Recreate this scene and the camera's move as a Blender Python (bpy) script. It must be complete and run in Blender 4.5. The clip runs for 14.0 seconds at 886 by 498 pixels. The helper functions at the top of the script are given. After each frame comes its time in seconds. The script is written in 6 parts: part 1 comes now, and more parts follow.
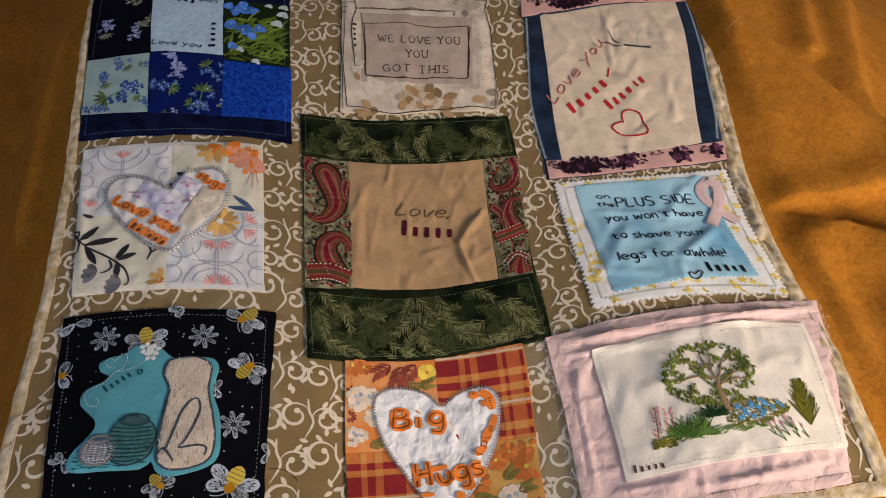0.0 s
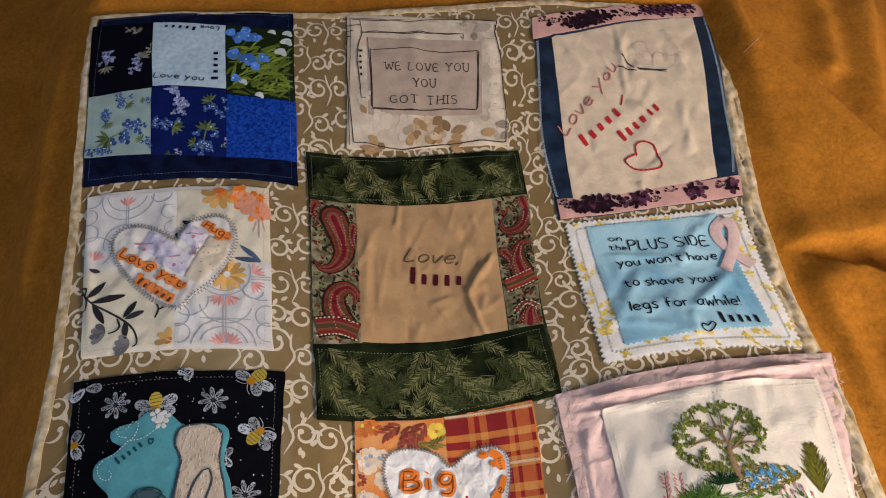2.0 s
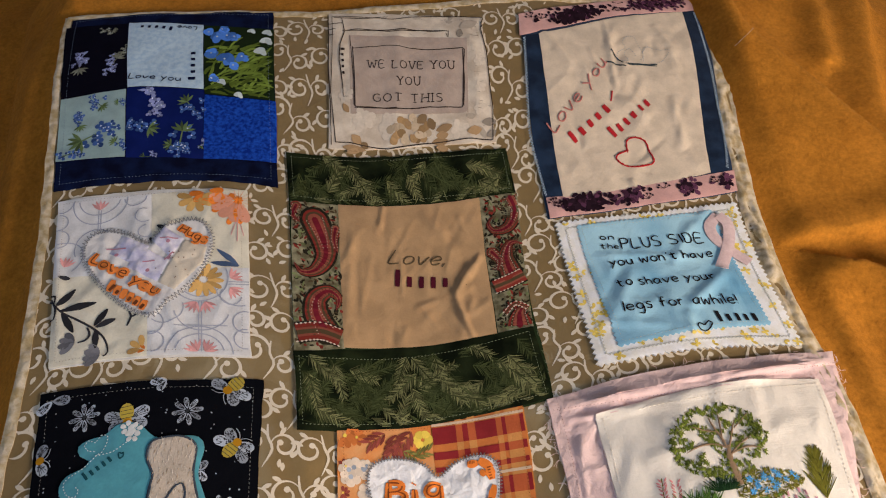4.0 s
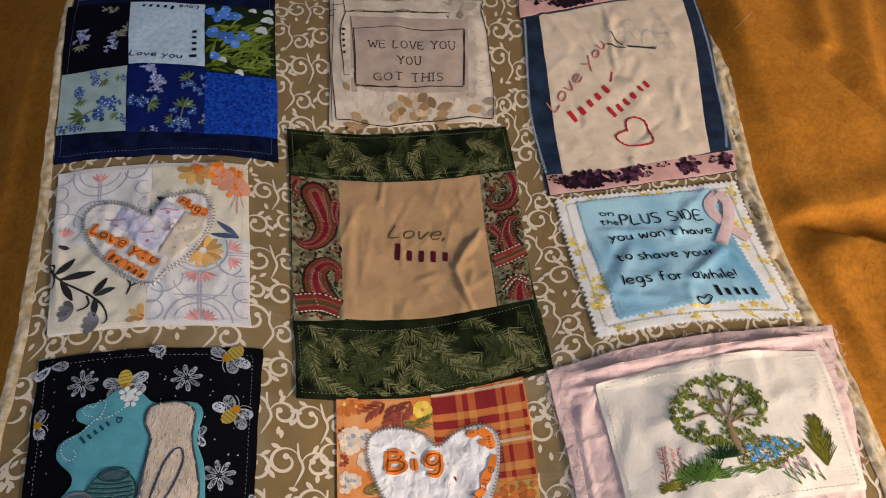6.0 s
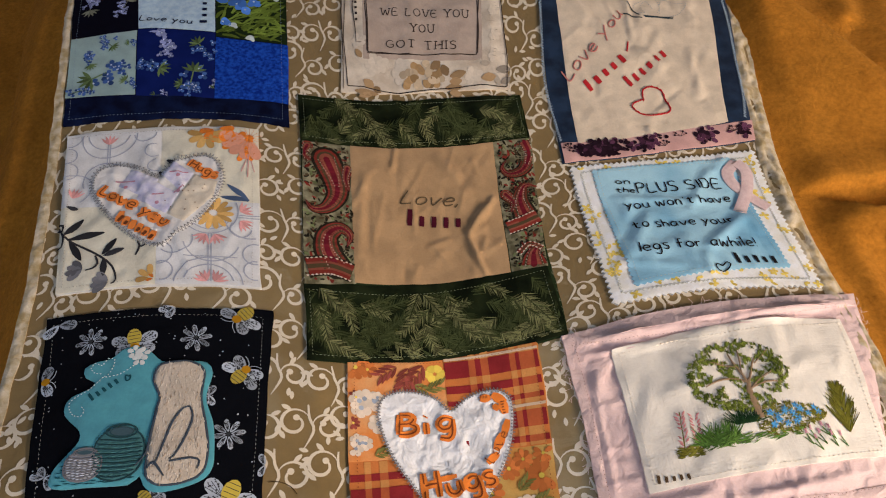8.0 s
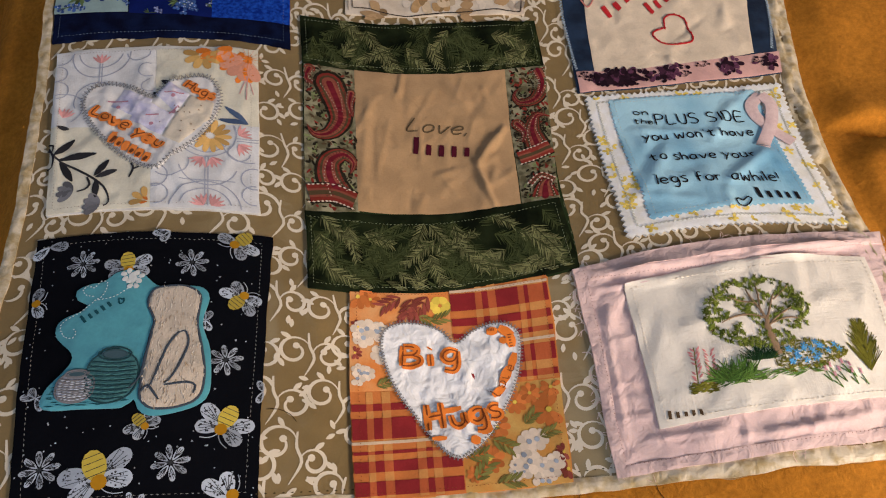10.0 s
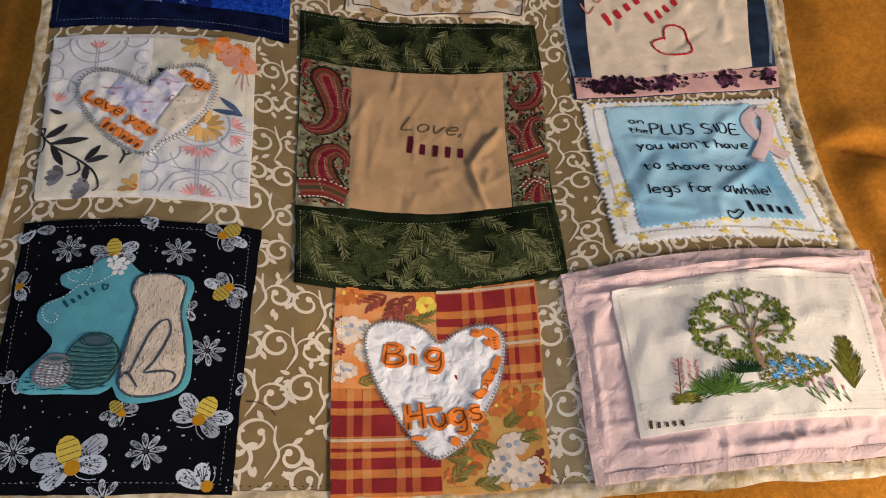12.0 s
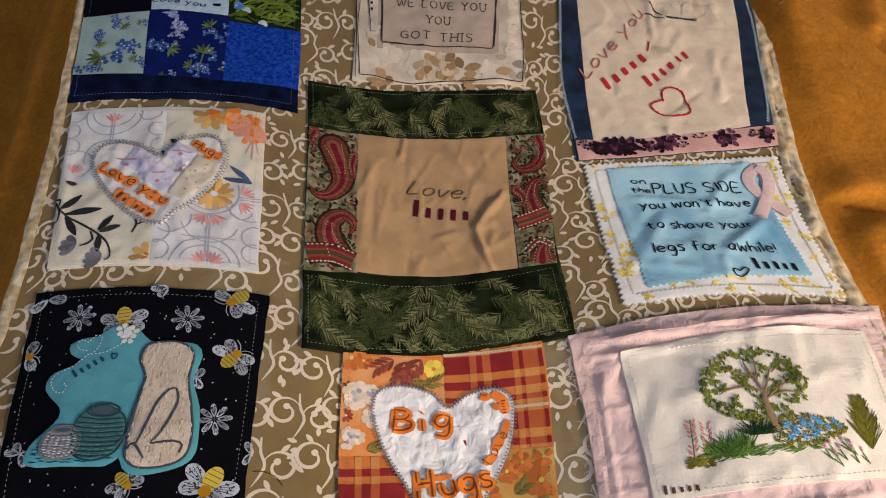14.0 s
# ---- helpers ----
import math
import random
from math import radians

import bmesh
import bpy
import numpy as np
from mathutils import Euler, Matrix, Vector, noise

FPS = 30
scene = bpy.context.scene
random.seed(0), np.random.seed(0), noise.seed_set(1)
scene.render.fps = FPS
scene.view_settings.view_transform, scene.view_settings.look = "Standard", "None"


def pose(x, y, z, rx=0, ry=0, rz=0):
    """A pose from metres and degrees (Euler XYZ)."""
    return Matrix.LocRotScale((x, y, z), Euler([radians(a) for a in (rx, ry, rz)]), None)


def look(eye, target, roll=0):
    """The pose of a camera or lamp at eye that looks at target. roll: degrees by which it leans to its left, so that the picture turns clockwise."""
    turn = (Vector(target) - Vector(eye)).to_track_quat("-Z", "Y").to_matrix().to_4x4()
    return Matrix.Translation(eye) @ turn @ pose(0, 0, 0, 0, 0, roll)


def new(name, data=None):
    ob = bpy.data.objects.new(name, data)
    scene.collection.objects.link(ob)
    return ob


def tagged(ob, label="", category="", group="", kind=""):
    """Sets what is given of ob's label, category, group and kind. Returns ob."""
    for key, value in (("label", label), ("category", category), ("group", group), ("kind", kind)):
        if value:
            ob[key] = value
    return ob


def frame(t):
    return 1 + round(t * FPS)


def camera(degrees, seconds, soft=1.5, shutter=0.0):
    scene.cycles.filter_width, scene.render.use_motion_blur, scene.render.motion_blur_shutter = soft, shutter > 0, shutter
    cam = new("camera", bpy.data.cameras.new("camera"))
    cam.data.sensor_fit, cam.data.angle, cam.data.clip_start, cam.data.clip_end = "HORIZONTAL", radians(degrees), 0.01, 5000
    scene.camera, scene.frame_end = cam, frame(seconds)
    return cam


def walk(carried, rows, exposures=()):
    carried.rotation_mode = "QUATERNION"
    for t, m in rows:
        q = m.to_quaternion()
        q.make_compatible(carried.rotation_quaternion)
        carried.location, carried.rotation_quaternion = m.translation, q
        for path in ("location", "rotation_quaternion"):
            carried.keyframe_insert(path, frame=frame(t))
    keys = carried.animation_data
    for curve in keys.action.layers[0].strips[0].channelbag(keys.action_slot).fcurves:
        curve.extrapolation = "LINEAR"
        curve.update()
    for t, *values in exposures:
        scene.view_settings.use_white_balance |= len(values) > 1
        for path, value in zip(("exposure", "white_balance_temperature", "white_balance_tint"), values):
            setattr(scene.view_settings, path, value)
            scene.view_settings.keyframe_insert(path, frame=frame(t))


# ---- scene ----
# A small signature quilt of nine fabric blocks, spread on an orange fleece blanket.
cam = camera(68.95, 14.0, 1.1)
ROWS = [
    (0.0, -0.0557, -0.3559, 0.5103, 35.44, -4.73, -6.39),
    (0.5, -0.0513, -0.3477, 0.5479, 35.86, -5.08, -6.71),
    (1.0, -0.0420, -0.3266, 0.5489, 32.46, -5.05, -7.06),
    (1.5, -0.0504, -0.3052, 0.5469, 31.88, -4.42, -6.04),
    (2.0, -0.0516, -0.2863, 0.5474, 31.90, -4.03, -6.11),
    (4.5, -0.0388, -0.2822, 0.5194, 32.81, -3.83, -7.06),
    (5.0, -0.0413, -0.2907, 0.5145, 32.78, -3.96, -6.84),
    (5.5, -0.0419, -0.2997, 0.5143, 33.20, -4.24, -7.04),
    (6.0, -0.0439, -0.3062, 0.5112, 33.38, -4.13, -6.89),
    (6.5, -0.0444, -0.3066, 0.5029, 33.06, -4.23, -7.12),
    (7.0, -0.0492, -0.3112, 0.4961, 32.92, -4.00, -6.49),
    (7.5, -0.0500, -0.3181, 0.4932, 33.19, -3.93, -6.32),
    (10.0, -0.0504, -0.3301, 0.4592, 29.24, -4.07, -5.20),
    (10.5, -0.0545, -0.3330, 0.4544, 28.09, -4.64, -4.64),
    (11.0, -0.0509, -0.3299, 0.4550, 28.72, -5.75, -3.36),
    (11.5, -0.0451, -0.3313, 0.4567, 29.10, -5.54, -2.91),
    (12.0, -0.0433, -0.3319, 0.4575, 29.36, -5.38, -3.16),
    (12.5, -0.0410, -0.3324, 0.4585, 29.69, -5.30, -3.47),
    (13.0, -0.0428, -0.3333, 0.4598, 30.37, -4.91, -3.47),
    (13.5, -0.0445, -0.3307, 0.4617, 32.37, -4.79, -3.67),
    (14.0, -0.0422, -0.3287, 0.4636, 34.25, -4.27, -3.56),
]
walk(cam, [(t, pose(x, y, z, rx, ry, rz)) for t, x, y, z, rx, ry, rz in ROWS],
     [(0.0, -0.4), (0.6, -0.4), (1.4, -0.28), (14.0, -0.29)])

# ---- world and light ----
world = bpy.data.worlds.new("world")
scene.world = world
world.use_nodes = True
wn = world.node_tree.nodes
sky = wn.new("ShaderNodeTexSky")
sky.sky_type, sky.sun_disc = "NISHITA", False
sky.sun_elevation, sky.sun_rotation = radians(35), radians(100)
world.node_tree.links.new(sky.outputs[0], wn["Background"].inputs[0])
wn["Background"].inputs[1].default_value = 0.05


def area_lamp(name, m, sx, sy, watts, colour):
    lamp = bpy.data.lights.new(name, "AREA")
    lamp.shape, lamp.size, lamp.size_y, lamp.energy, lamp.color = "RECTANGLE", sx, sy, watts, colour
    ob = new(name, lamp)
    ob.matrix_world = m
    return ob


# Unseen warm key: its side follows the shadows, its window is made up.
area_lamp("window_daylight", look((1.01, -0.97, 0.72), (0.1, -0.05, 0.05)), 0.3, 0.44, 36.5, (1.0, 0.84, 0.71))
# Unseen cool fill, added to tint the lower left blue.
area_lamp("window_daylight", look((-0.6, -0.97, 1.0), (-0.2, -0.1, 0.05)), 0.42, 0.44, 5.6, (0.52, 0.7, 1.0))
# Unseen overhead fill, added for a cool sheen on the satin.
area_lamp("overhead_cool_fill", look((-0.3, 0.5, 2.38), (-0.25, 0.45, 0.0)), 0.6, 0.6, 6.0, (0.52, 0.7, 1.0))

# ---- materials ----
MATS = {}


def nodes_of(name):
    m = bpy.data.materials.new(name)
    m.use_nodes = True
    return m, m.node_tree.nodes, m.node_tree.links, m.node_tree.nodes["Principled BSDF"]


def cloth(name, colour, rough=0.85, spread=0.12, weave=1500.0, bump=0.25, sheen=0.15, island=0.0, blotch=None, blotch_size=60.0, spec=0.03, crinkle=(38, 0.26)):
    """Woven cloth: threads as relief, a fine grain and a broad unevenness of colour, an optional second dye in soft blotches."""
    if name in MATS:
        return MATS[name]
    m, n, l, b = nodes_of(name)
    tc = n.new("ShaderNodeTexCoord")
    big = n.new("ShaderNodeTexNoise")
    big.inputs["Scale"].default_value, big.inputs["Detail"].default_value = blotch_size, 4
    l.new(tc.outputs["Object"], big.inputs["Vector"])
    fine = n.new("ShaderNodeTexNoise")
    fine.inputs["Scale"].default_value, fine.inputs["Detail"].default_value = weave * 0.55, 3
    l.new(tc.outputs["Object"], fine.inputs["Vector"])
    ramp = n.new("ShaderNodeValToRGB")
    ramp.color_ramp.elements[0].position, ramp.color_ramp.elements[1].position = 0.38, 0.64
    second = blotch or tuple(c * (1 - spread * 1.4) for c in colour)
    ramp.color_ramp.elements[0].color, ramp.color_ramp.elements[1].color = (*second, 1), (*colour, 1)
    l.new(big.outputs[0], ramp.inputs[0])
    hsv = n.new("ShaderNodeHueSaturation")
    mul = n.new("ShaderNodeMath")
    mul.operation = "MULTIPLY_ADD"
    mul.inputs[1].default_value, mul.inputs[2].default_value = spread * 2, 1 - spread
    l.new(fine.outputs[0], mul.inputs[0])
    value = mul
    if island:
        geo = n.new("ShaderNodeNewGeometry")
        isl = n.new("ShaderNodeMath")
        isl.operation = "MULTIPLY_ADD"
        isl.inputs[1].default_value, isl.inputs[2].default_value = island * 2, 1 - island
        l.new(geo.outputs["Random Per Island"], isl.inputs[0])
        value = n.new("ShaderNodeMath")
        value.operation = "MULTIPLY"
        l.new(mul.outputs[0], value.inputs[0])
        l.new(isl.outputs[0], value.inputs[1])
    l.new(value.outputs[0], hsv.inputs["Value"])
    l.new(ramp.outputs[0], hsv.inputs["Color"])
    l.new(hsv.outputs[0], b.inputs["Base Color"])
    add = n.new("ShaderNodeMath")
    for k, stretch in enumerate(((weave, weave * 0.15, weave), (weave * 0.15, weave, weave))):
        mp = n.new("ShaderNodeMapping")
        mp.inputs["Scale"].default_value = stretch
        yarn = n.new("ShaderNodeTexNoise")
        yarn.inputs["Scale"].default_value, yarn.inputs["Detail"].default_value = 1.0, 2
        l.new(tc.outputs["Object"], mp.inputs["Vector"])
        l.new(mp.outputs[0], yarn.inputs["Vector"])
        l.new(yarn.outputs[0], add.inputs[k])
    bp = n.new("ShaderNodeBump")
    bp.inputs["Strength"].default_value, bp.inputs["Distance"].default_value = bump, 0.0004
    l.new(add.outputs[0], bp.inputs["Height"])
    crease = n.new("ShaderNodeTexNoise")
    crease.inputs["Scale"].default_value, crease.inputs["Detail"].default_value, crease.inputs["Distortion"].default_value = crinkle[0], 3, 0.8
    l.new(tc.outputs["Object"], crease.inputs["Vector"])
    bp2 = n.new("ShaderNodeBump")
    bp2.inputs["Strength"].default_value, bp2.inputs["Distance"].default_value = crinkle[1], 0.005
    l.new(crease.outputs[0], bp2.inputs["Height"])
    l.new(bp2.outputs[0], bp.inputs["Normal"])
    l.new(bp.outputs[0], b.inputs["Normal"])
    b.inputs["Roughness"].default_value = rough
    b.inputs["Specular IOR Level"].default_value = spec
    b.inputs["Sheen Weight"].default_value = sheen
    MATS[name] = m
    return m


def fleece():
    m, n, l, b = nodes_of("orange fleece")
    tc = n.new("ShaderNodeTexCoord")
    big = n.new("ShaderNodeTexNoise")
    big.inputs["Scale"].default_value, big.inputs["Detail"].default_value = 16, 6
    mid = n.new("ShaderNodeTexNoise")
    mid.inputs["Scale"].default_value, mid.inputs["Detail"].default_value, mid.inputs["Roughness"].default_value = 260, 6, 0.75
    nap = n.new("ShaderNodeTexNoise")
    nap.inputs["Scale"].default_value, nap.inputs["Detail"].default_value, nap.inputs["Distortion"].default_value = 75, 5, 0.6
    for t in (big, mid, nap):
        l.new(tc.outputs["Object"], t.inputs["Vector"])
    mix = n.new("ShaderNodeMix")
    mix.data_type = "RGBA"
    mix.inputs[6].default_value, mix.inputs[7].default_value = (0.31, 0.112, 0.011, 1), (0.54, 0.22, 0.028, 1)
    l.new(big.outputs[0], mix.inputs[0])
    hsv = n.new("ShaderNodeHueSaturation")
    mul = n.new("ShaderNodeMath")
    mul.operation = "MULTIPLY_ADD"
    mul.inputs[1].default_value, mul.inputs[2].default_value = 2.0, 0.0
    tuft = n.new("ShaderNodeMix")
    tuft.inputs[0].default_value = 0.3
    l.new(mid.outputs[0], tuft.inputs[2])
    l.new(nap.outputs[0], tuft.inputs[3])
    l.new(tuft.outputs[0], mul.inputs[0])
    l.new(mul.outputs[0], hsv.inputs["Value"])
    l.new(mix.outputs[2], hsv.inputs["Color"])
    l.new(hsv.outputs[0], b.inputs["Base Color"])
    bp = n.new("ShaderNodeBump")
    bp.inputs["Strength"].default_value, bp.inputs["Distance"].default_value = 0.6, 0.004
    l.new(tuft.outputs[0], bp.inputs["Height"])
    l.new(bp.outputs[0], b.inputs["Normal"])
    b.inputs["Roughness"].default_value, b.inputs["Specular IOR Level"].default_value = 0.95, 0.03
    b.inputs["Sheen Weight"].default_value, b.inputs["Sheen Tint"].default_value = 0.1, (1.0, 0.6, 0.2, 1)
    return m


def plain(name, colour, rough=0.8, island=0.0, metal=0.0, noise_scale=400.0, spread=0.15):
    """Ink, thread, paint and the like: one colour with a fine unevenness; island varies it piece by piece."""
    if name in MATS:
        return MATS[name]
    m, n, l, b = nodes_of(name)
    tc = n.new("ShaderNodeTexCoord")
    fine = n.new("ShaderNodeTexNoise")
    fine.inputs["Scale"].default_value, fine.inputs["Detail"].default_value = noise_scale, 4
    l.new(tc.outputs["Object"], fine.inputs["Vector"])
    hsv = n.new("ShaderNodeHueSaturation")
    hsv.inputs["Color"].default_value = (*colour, 1)
    mul = n.new("ShaderNodeMath")
    mul.operation = "MULTIPLY_ADD"
    mul.inputs[1].default_value, mul.inputs[2].default_value = spread * 2, 1 - spread
    l.new(fine.outputs[0], mul.inputs[0])
    geo = n.new("ShaderNodeNewGeometry")
    isl = n.new("ShaderNodeMath")
    isl.operation = "MULTIPLY_ADD"
    isl.inputs[1].default_value, isl.inputs[2].default_value = island * 2, 1 - island
    l.new(geo.outputs["Random Per Island"], isl.inputs[0])
    val = n.new("ShaderNodeMath")
    val.operation = "MULTIPLY"
    l.new(mul.outputs[0], val.inputs[0])
    l.new(isl.outputs[0], val.inputs[1])
    l.new(val.outputs[0], hsv.inputs["Value"])
    l.new(hsv.outputs[0], b.inputs["Base Color"])
    b.inputs["Roughness"].default_value, b.inputs["Metallic"].default_value = rough, metal
    b.inputs["Specular IOR Level"].default_value = 0.04
    MATS[name] = m
    return m


# ---- the lie of the cloth; all drawing is in millimetres on the quilt ----
# The quilt sags along its middle: soft swellings on a grid of 100 mm, southernmost row first.
SWELL = [
    4.7, 4.7, -4.2, -8.0, -10.9, 0.0, 2.9,
    3.9, 10.5, -5.2, -15.4, -12.1, 13.9, 4.8,
    -8.6, 6.1, -10.9, -25.6, -6.1, 15.3, -4.1,
    -4.4, 13.9, 0.4, -18.1, -6.9, -6.8, -8.3,
    -5.2, 2.4, -9.3, -13.6, -6.9, -15.5, -4.2,
    7.7, 10.7, 3.1, 5.0, 3.6, 4.4, 6.0,
    6.8, 8.2, 6.4, 11.2, 15.3, 14.6, 6.1,
]


def sag(x, y):
    h = 50.0 + 12.6 + 0.0015 * x + 0.0039 * y
    across = [math.exp(-((x - 100 * (i - 3)) ** 2) / 14450) for i in range(7)]
    for j in range(7):
        gy = math.exp(-((y - 100 * (j - 3)) ** 2) / 14450)
        if gy > 1e-4:
            h += gy * sum(s * w for s, w in zip(SWELL[7 * j:7 * j + 7], across))
    return h


def flatten_to_view(x, y, z):
    """The cloth flattened: a place on the deep lie, in millimetres, moved along the mean camera's ray to fit its view.
    """
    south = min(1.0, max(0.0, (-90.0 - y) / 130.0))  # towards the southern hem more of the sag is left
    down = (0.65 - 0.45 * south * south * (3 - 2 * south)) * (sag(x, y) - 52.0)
    # Scaled about the mean camera position, so outlines stay put in its view.
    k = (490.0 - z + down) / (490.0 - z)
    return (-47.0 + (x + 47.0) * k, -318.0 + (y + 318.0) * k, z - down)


def crease(line, high, wide):
    return (*line[0], *line[1], 2.0 * high, 0.55 * wide)


CREASES = [
    crease([(59, 23), (38, -11)], 2.2, 6), crease([(38, -11), (52, -53)], 1.8, 5), crease([(68, 31), (52, 4)], 1.6, 5),
    crease([(-19, 85), (-24, 60)], 1.2, 4), crease([(25, -9), (1, -17)], 0.9, 6), crease([(-49, 65), (-58, -37)], 0.8, 7),
    crease([(16, 79), (48, 34)], 0.9, 8), crease([(-94, 126), (-97, 86)], 1.2, 6), crease([(-14, 134), (-15, 96)], 1.3, 6),
    crease([(228, 268), (225, 177)], 1.4, 7), crease([(225, 177), (258, 150)], 1.5, 9), crease([(285, 174), (285, 114)], 1.4, 10),
    crease([(164, 228), (203, 197)], 1.0, 9), crease([(225, 92), (230, 68)], 1.2, 6), crease([(283, 262), (302, 220)], 1.2, 8),
    crease([(199, -9), (158, -69)], 1.0, 9), crease([(280, -22), (223, -65)], 1.8, 9), crease([(223, -65), (214, -96)], 1.4, 8),
    crease([(270, 37), (229, -19)], 1.2, 8), crease([(327, 35), (318, -40)], 1.8, 7), crease([(164, 9), (262, -8)], 0.9, 8),
    crease([(10, 267), (-2, 139)], 0.8, 13), crease([(83, 245), (82, 151)], 0.9, 12), crease([(-56, 272), (-36, 168)], 0.8, 12),
    crease([(109, -129), (301, -128)], 2.0, 5), crease([(112, -149), (108, -252)], 0.8, 4), crease([(114, -254), (266, -255)], 0.8, 3),
    crease([(105, -128), (204, -135)], 2.0, 3), crease([(192, -136), (321, -123)], 2.0, 3), crease([(108, -139), (183, -145)], 1.6, 3), crease([(176, -141), (280, -135)], 1.6, 3), crease([(108, -182), (128, -180)], 0.6, 4), crease([(104, -202), (124, -217)], 0.5, 4), crease([(105, -234), (128, -233)], 0.6, 4), crease([(178, -245), (176, -262)], 0.6, 3), crease([(216, -244), (214, -261)], 0.6, 3), crease([(119, -249), (173, -250)], 1.5, 4), crease([(187, -256), (259, -249)], 1.5, 4),
    crease([(150, -182), (176, -177)], 0.8, 9), crease([(-25, -175), (25, -197)], 0.6, 16), crease([(10, -166), (9, -202)], 0.8, 10),
    crease([(28, -165), (32, -201)], 0.7, 11), crease([(-291, 68), (-269, -62)], 1.0, 6), crease([(-196, -19), (-178, -69)], 0.9, 7),
    crease([(-96, -108), (-90, -254)], 1.0, 24), crease([(-116, -114), (-114, -217)], 0.7, 18),
]
fold_rng = random.Random(4)
for corners, count, high, wide in (  # small creases that lie anyhow in the softer cloths
    ([(-59, 80), (71, 83), (70, -47), (-60, -51)], 34, 1.2, 2.4), ([(155, 242), (327, 285), (302, 91), (157, 80)], 32, 1.5, 3.4), ([(-57, 282), (94, 263), (93, 142), (-62, 143)], 22, 0.6, 3.6),
    ([(-46, -154), (49, -156), (29, -229), (-27, -228)], 26, 1.1, 2.6), ([(-263, 43), (-169, 44), (-182, -17), (-219, -32)], 18, 1.1, 2.6), ([(101, -122), (322, -121), (276, -263), (100, -267)], 40, 1.3, 3.0), ([(146, 50), (313, 49), (306, -105), (142, -101)], 18, 1.5, 5.0), ([(-293, 78), (-140, 83), (-134, -68), (-273, -70)], 24, 1.1, 2.8),
):
    for k in range(count):
        u, t, a, s = fold_rng.uniform(0.05, 0.95), fold_rng.uniform(0.05, 0.95), fold_rng.gauss(1.25, 0.55), fold_rng.uniform(7, 30)
        (ax, ay), (bx, by), (cx, cy), (dx, dy) = corners
        x = (ax * (1 - u) + bx * u) * (1 - t) + (dx * (1 - u) + cx * u) * t
        y = (ay * (1 - u) + by * u) * (1 - t) + (dy * (1 - u) + cy * u) * t
        CREASES.append((x - s * math.cos(a), y - s * math.sin(a), x + s * math.cos(a), y + s * math.sin(a), high * fold_rng.choice((1, 0.7, -0.7)), wide * fold_rng.uniform(0.7, 1.8)))


def lie(x, y):
    """Height of the quilt's ground cloth, in millimetres."""
    h = sag(x, y)
    h += 1.5 * noise.noise((x / 95.0, y / 95.0, 3.1))
    h += 1.0 * noise.noise((x / 36.0, y / 36.0, 7.7))
    h += 0.5 * noise.noise((x / 14.0, y / 16.0, 1.7))
    for ax, ay, bx, by, high, wide in CREASES:
        m = 2.5 * wide
        if min(ax, bx) - m < x < max(ax, bx) + m and min(ay, by) - m < y < max(ay, by) + m:
            dx, dy = bx - ax, by - ay
            t = max(0.0, min(1.0, ((x - ax) * dx + (y - ay) * dy) / (dx * dx + dy * dy)))
            d = math.hypot(x - ax - dx * t, y - ay - dy * t)
            h += high * math.exp(-(d / wide) ** 2) * (1 - (2 * t - 1) ** 4)
    return h


def spline(pts, step=3.0, closed=False):
    """A smooth line through a few points."""
    p = [Vector((a[0], a[1])) for a in pts]
    k = len(p)
    out = []
    for i in range(k if closed else k - 1):
        if closed:
            a, b, c, d = p[i - 1], p[i], p[(i + 1) % k], p[(i + 2) % k]
        else:
            a, b, c, d = p[max(i - 1, 0)], p[i], p[i + 1], p[min(i + 2, k - 1)]
        n = max(1, int((c - b).length / step))
        for j in range(n):
            t = j / n
            q = 0.5 * ((2 * b) + (c - a) * t + (2 * a - 5 * b + 4 * c - d) * t * t + (3 * b - a - 3 * c + d) * t ** 3)
            out.append((q.x, q.y))
    if not closed:
        out.append((p[-1].x, p[-1].y))
    return out


def along(pts, step):
    """Even steps along a polyline: (x, y, direction)."""
    out, carry = [], 0.0
    for a, b in zip(pts, pts[1:]):
        dx, dy = b[0] - a[0], b[1] - a[1]
        length = math.hypot(dx, dy)
        if length < 1e-6:
            continue
        s = carry
        while s < length:
            out.append((a[0] + dx * s / length, a[1] + dy * s / length, math.atan2(dy, dx)))
            s += step
        carry = s - length
    return out


def inside(x, y, poly):
    hit = False
    for (ax, ay), (bx, by) in zip(poly, poly[1:] + poly[:1]):
        if (ay > y) != (by > y) and x < (bx - ax) * (y - ay) / (by - ay) + ax:
            hit = not hit
    return hit


def grow(poly, d):
    """The outline moved outwards (inwards: minus) by d, about its middle."""
    cx, cy = sum(p[0] for p in poly) / len(poly), sum(p[1] for p in poly) / len(poly)
    out = []
    for x, y in poly:
        r = math.hypot(x - cx, y - cy) or 1
        out.append((x + (x - cx) / r * d, y + (y - cy) / r * d))
    return out


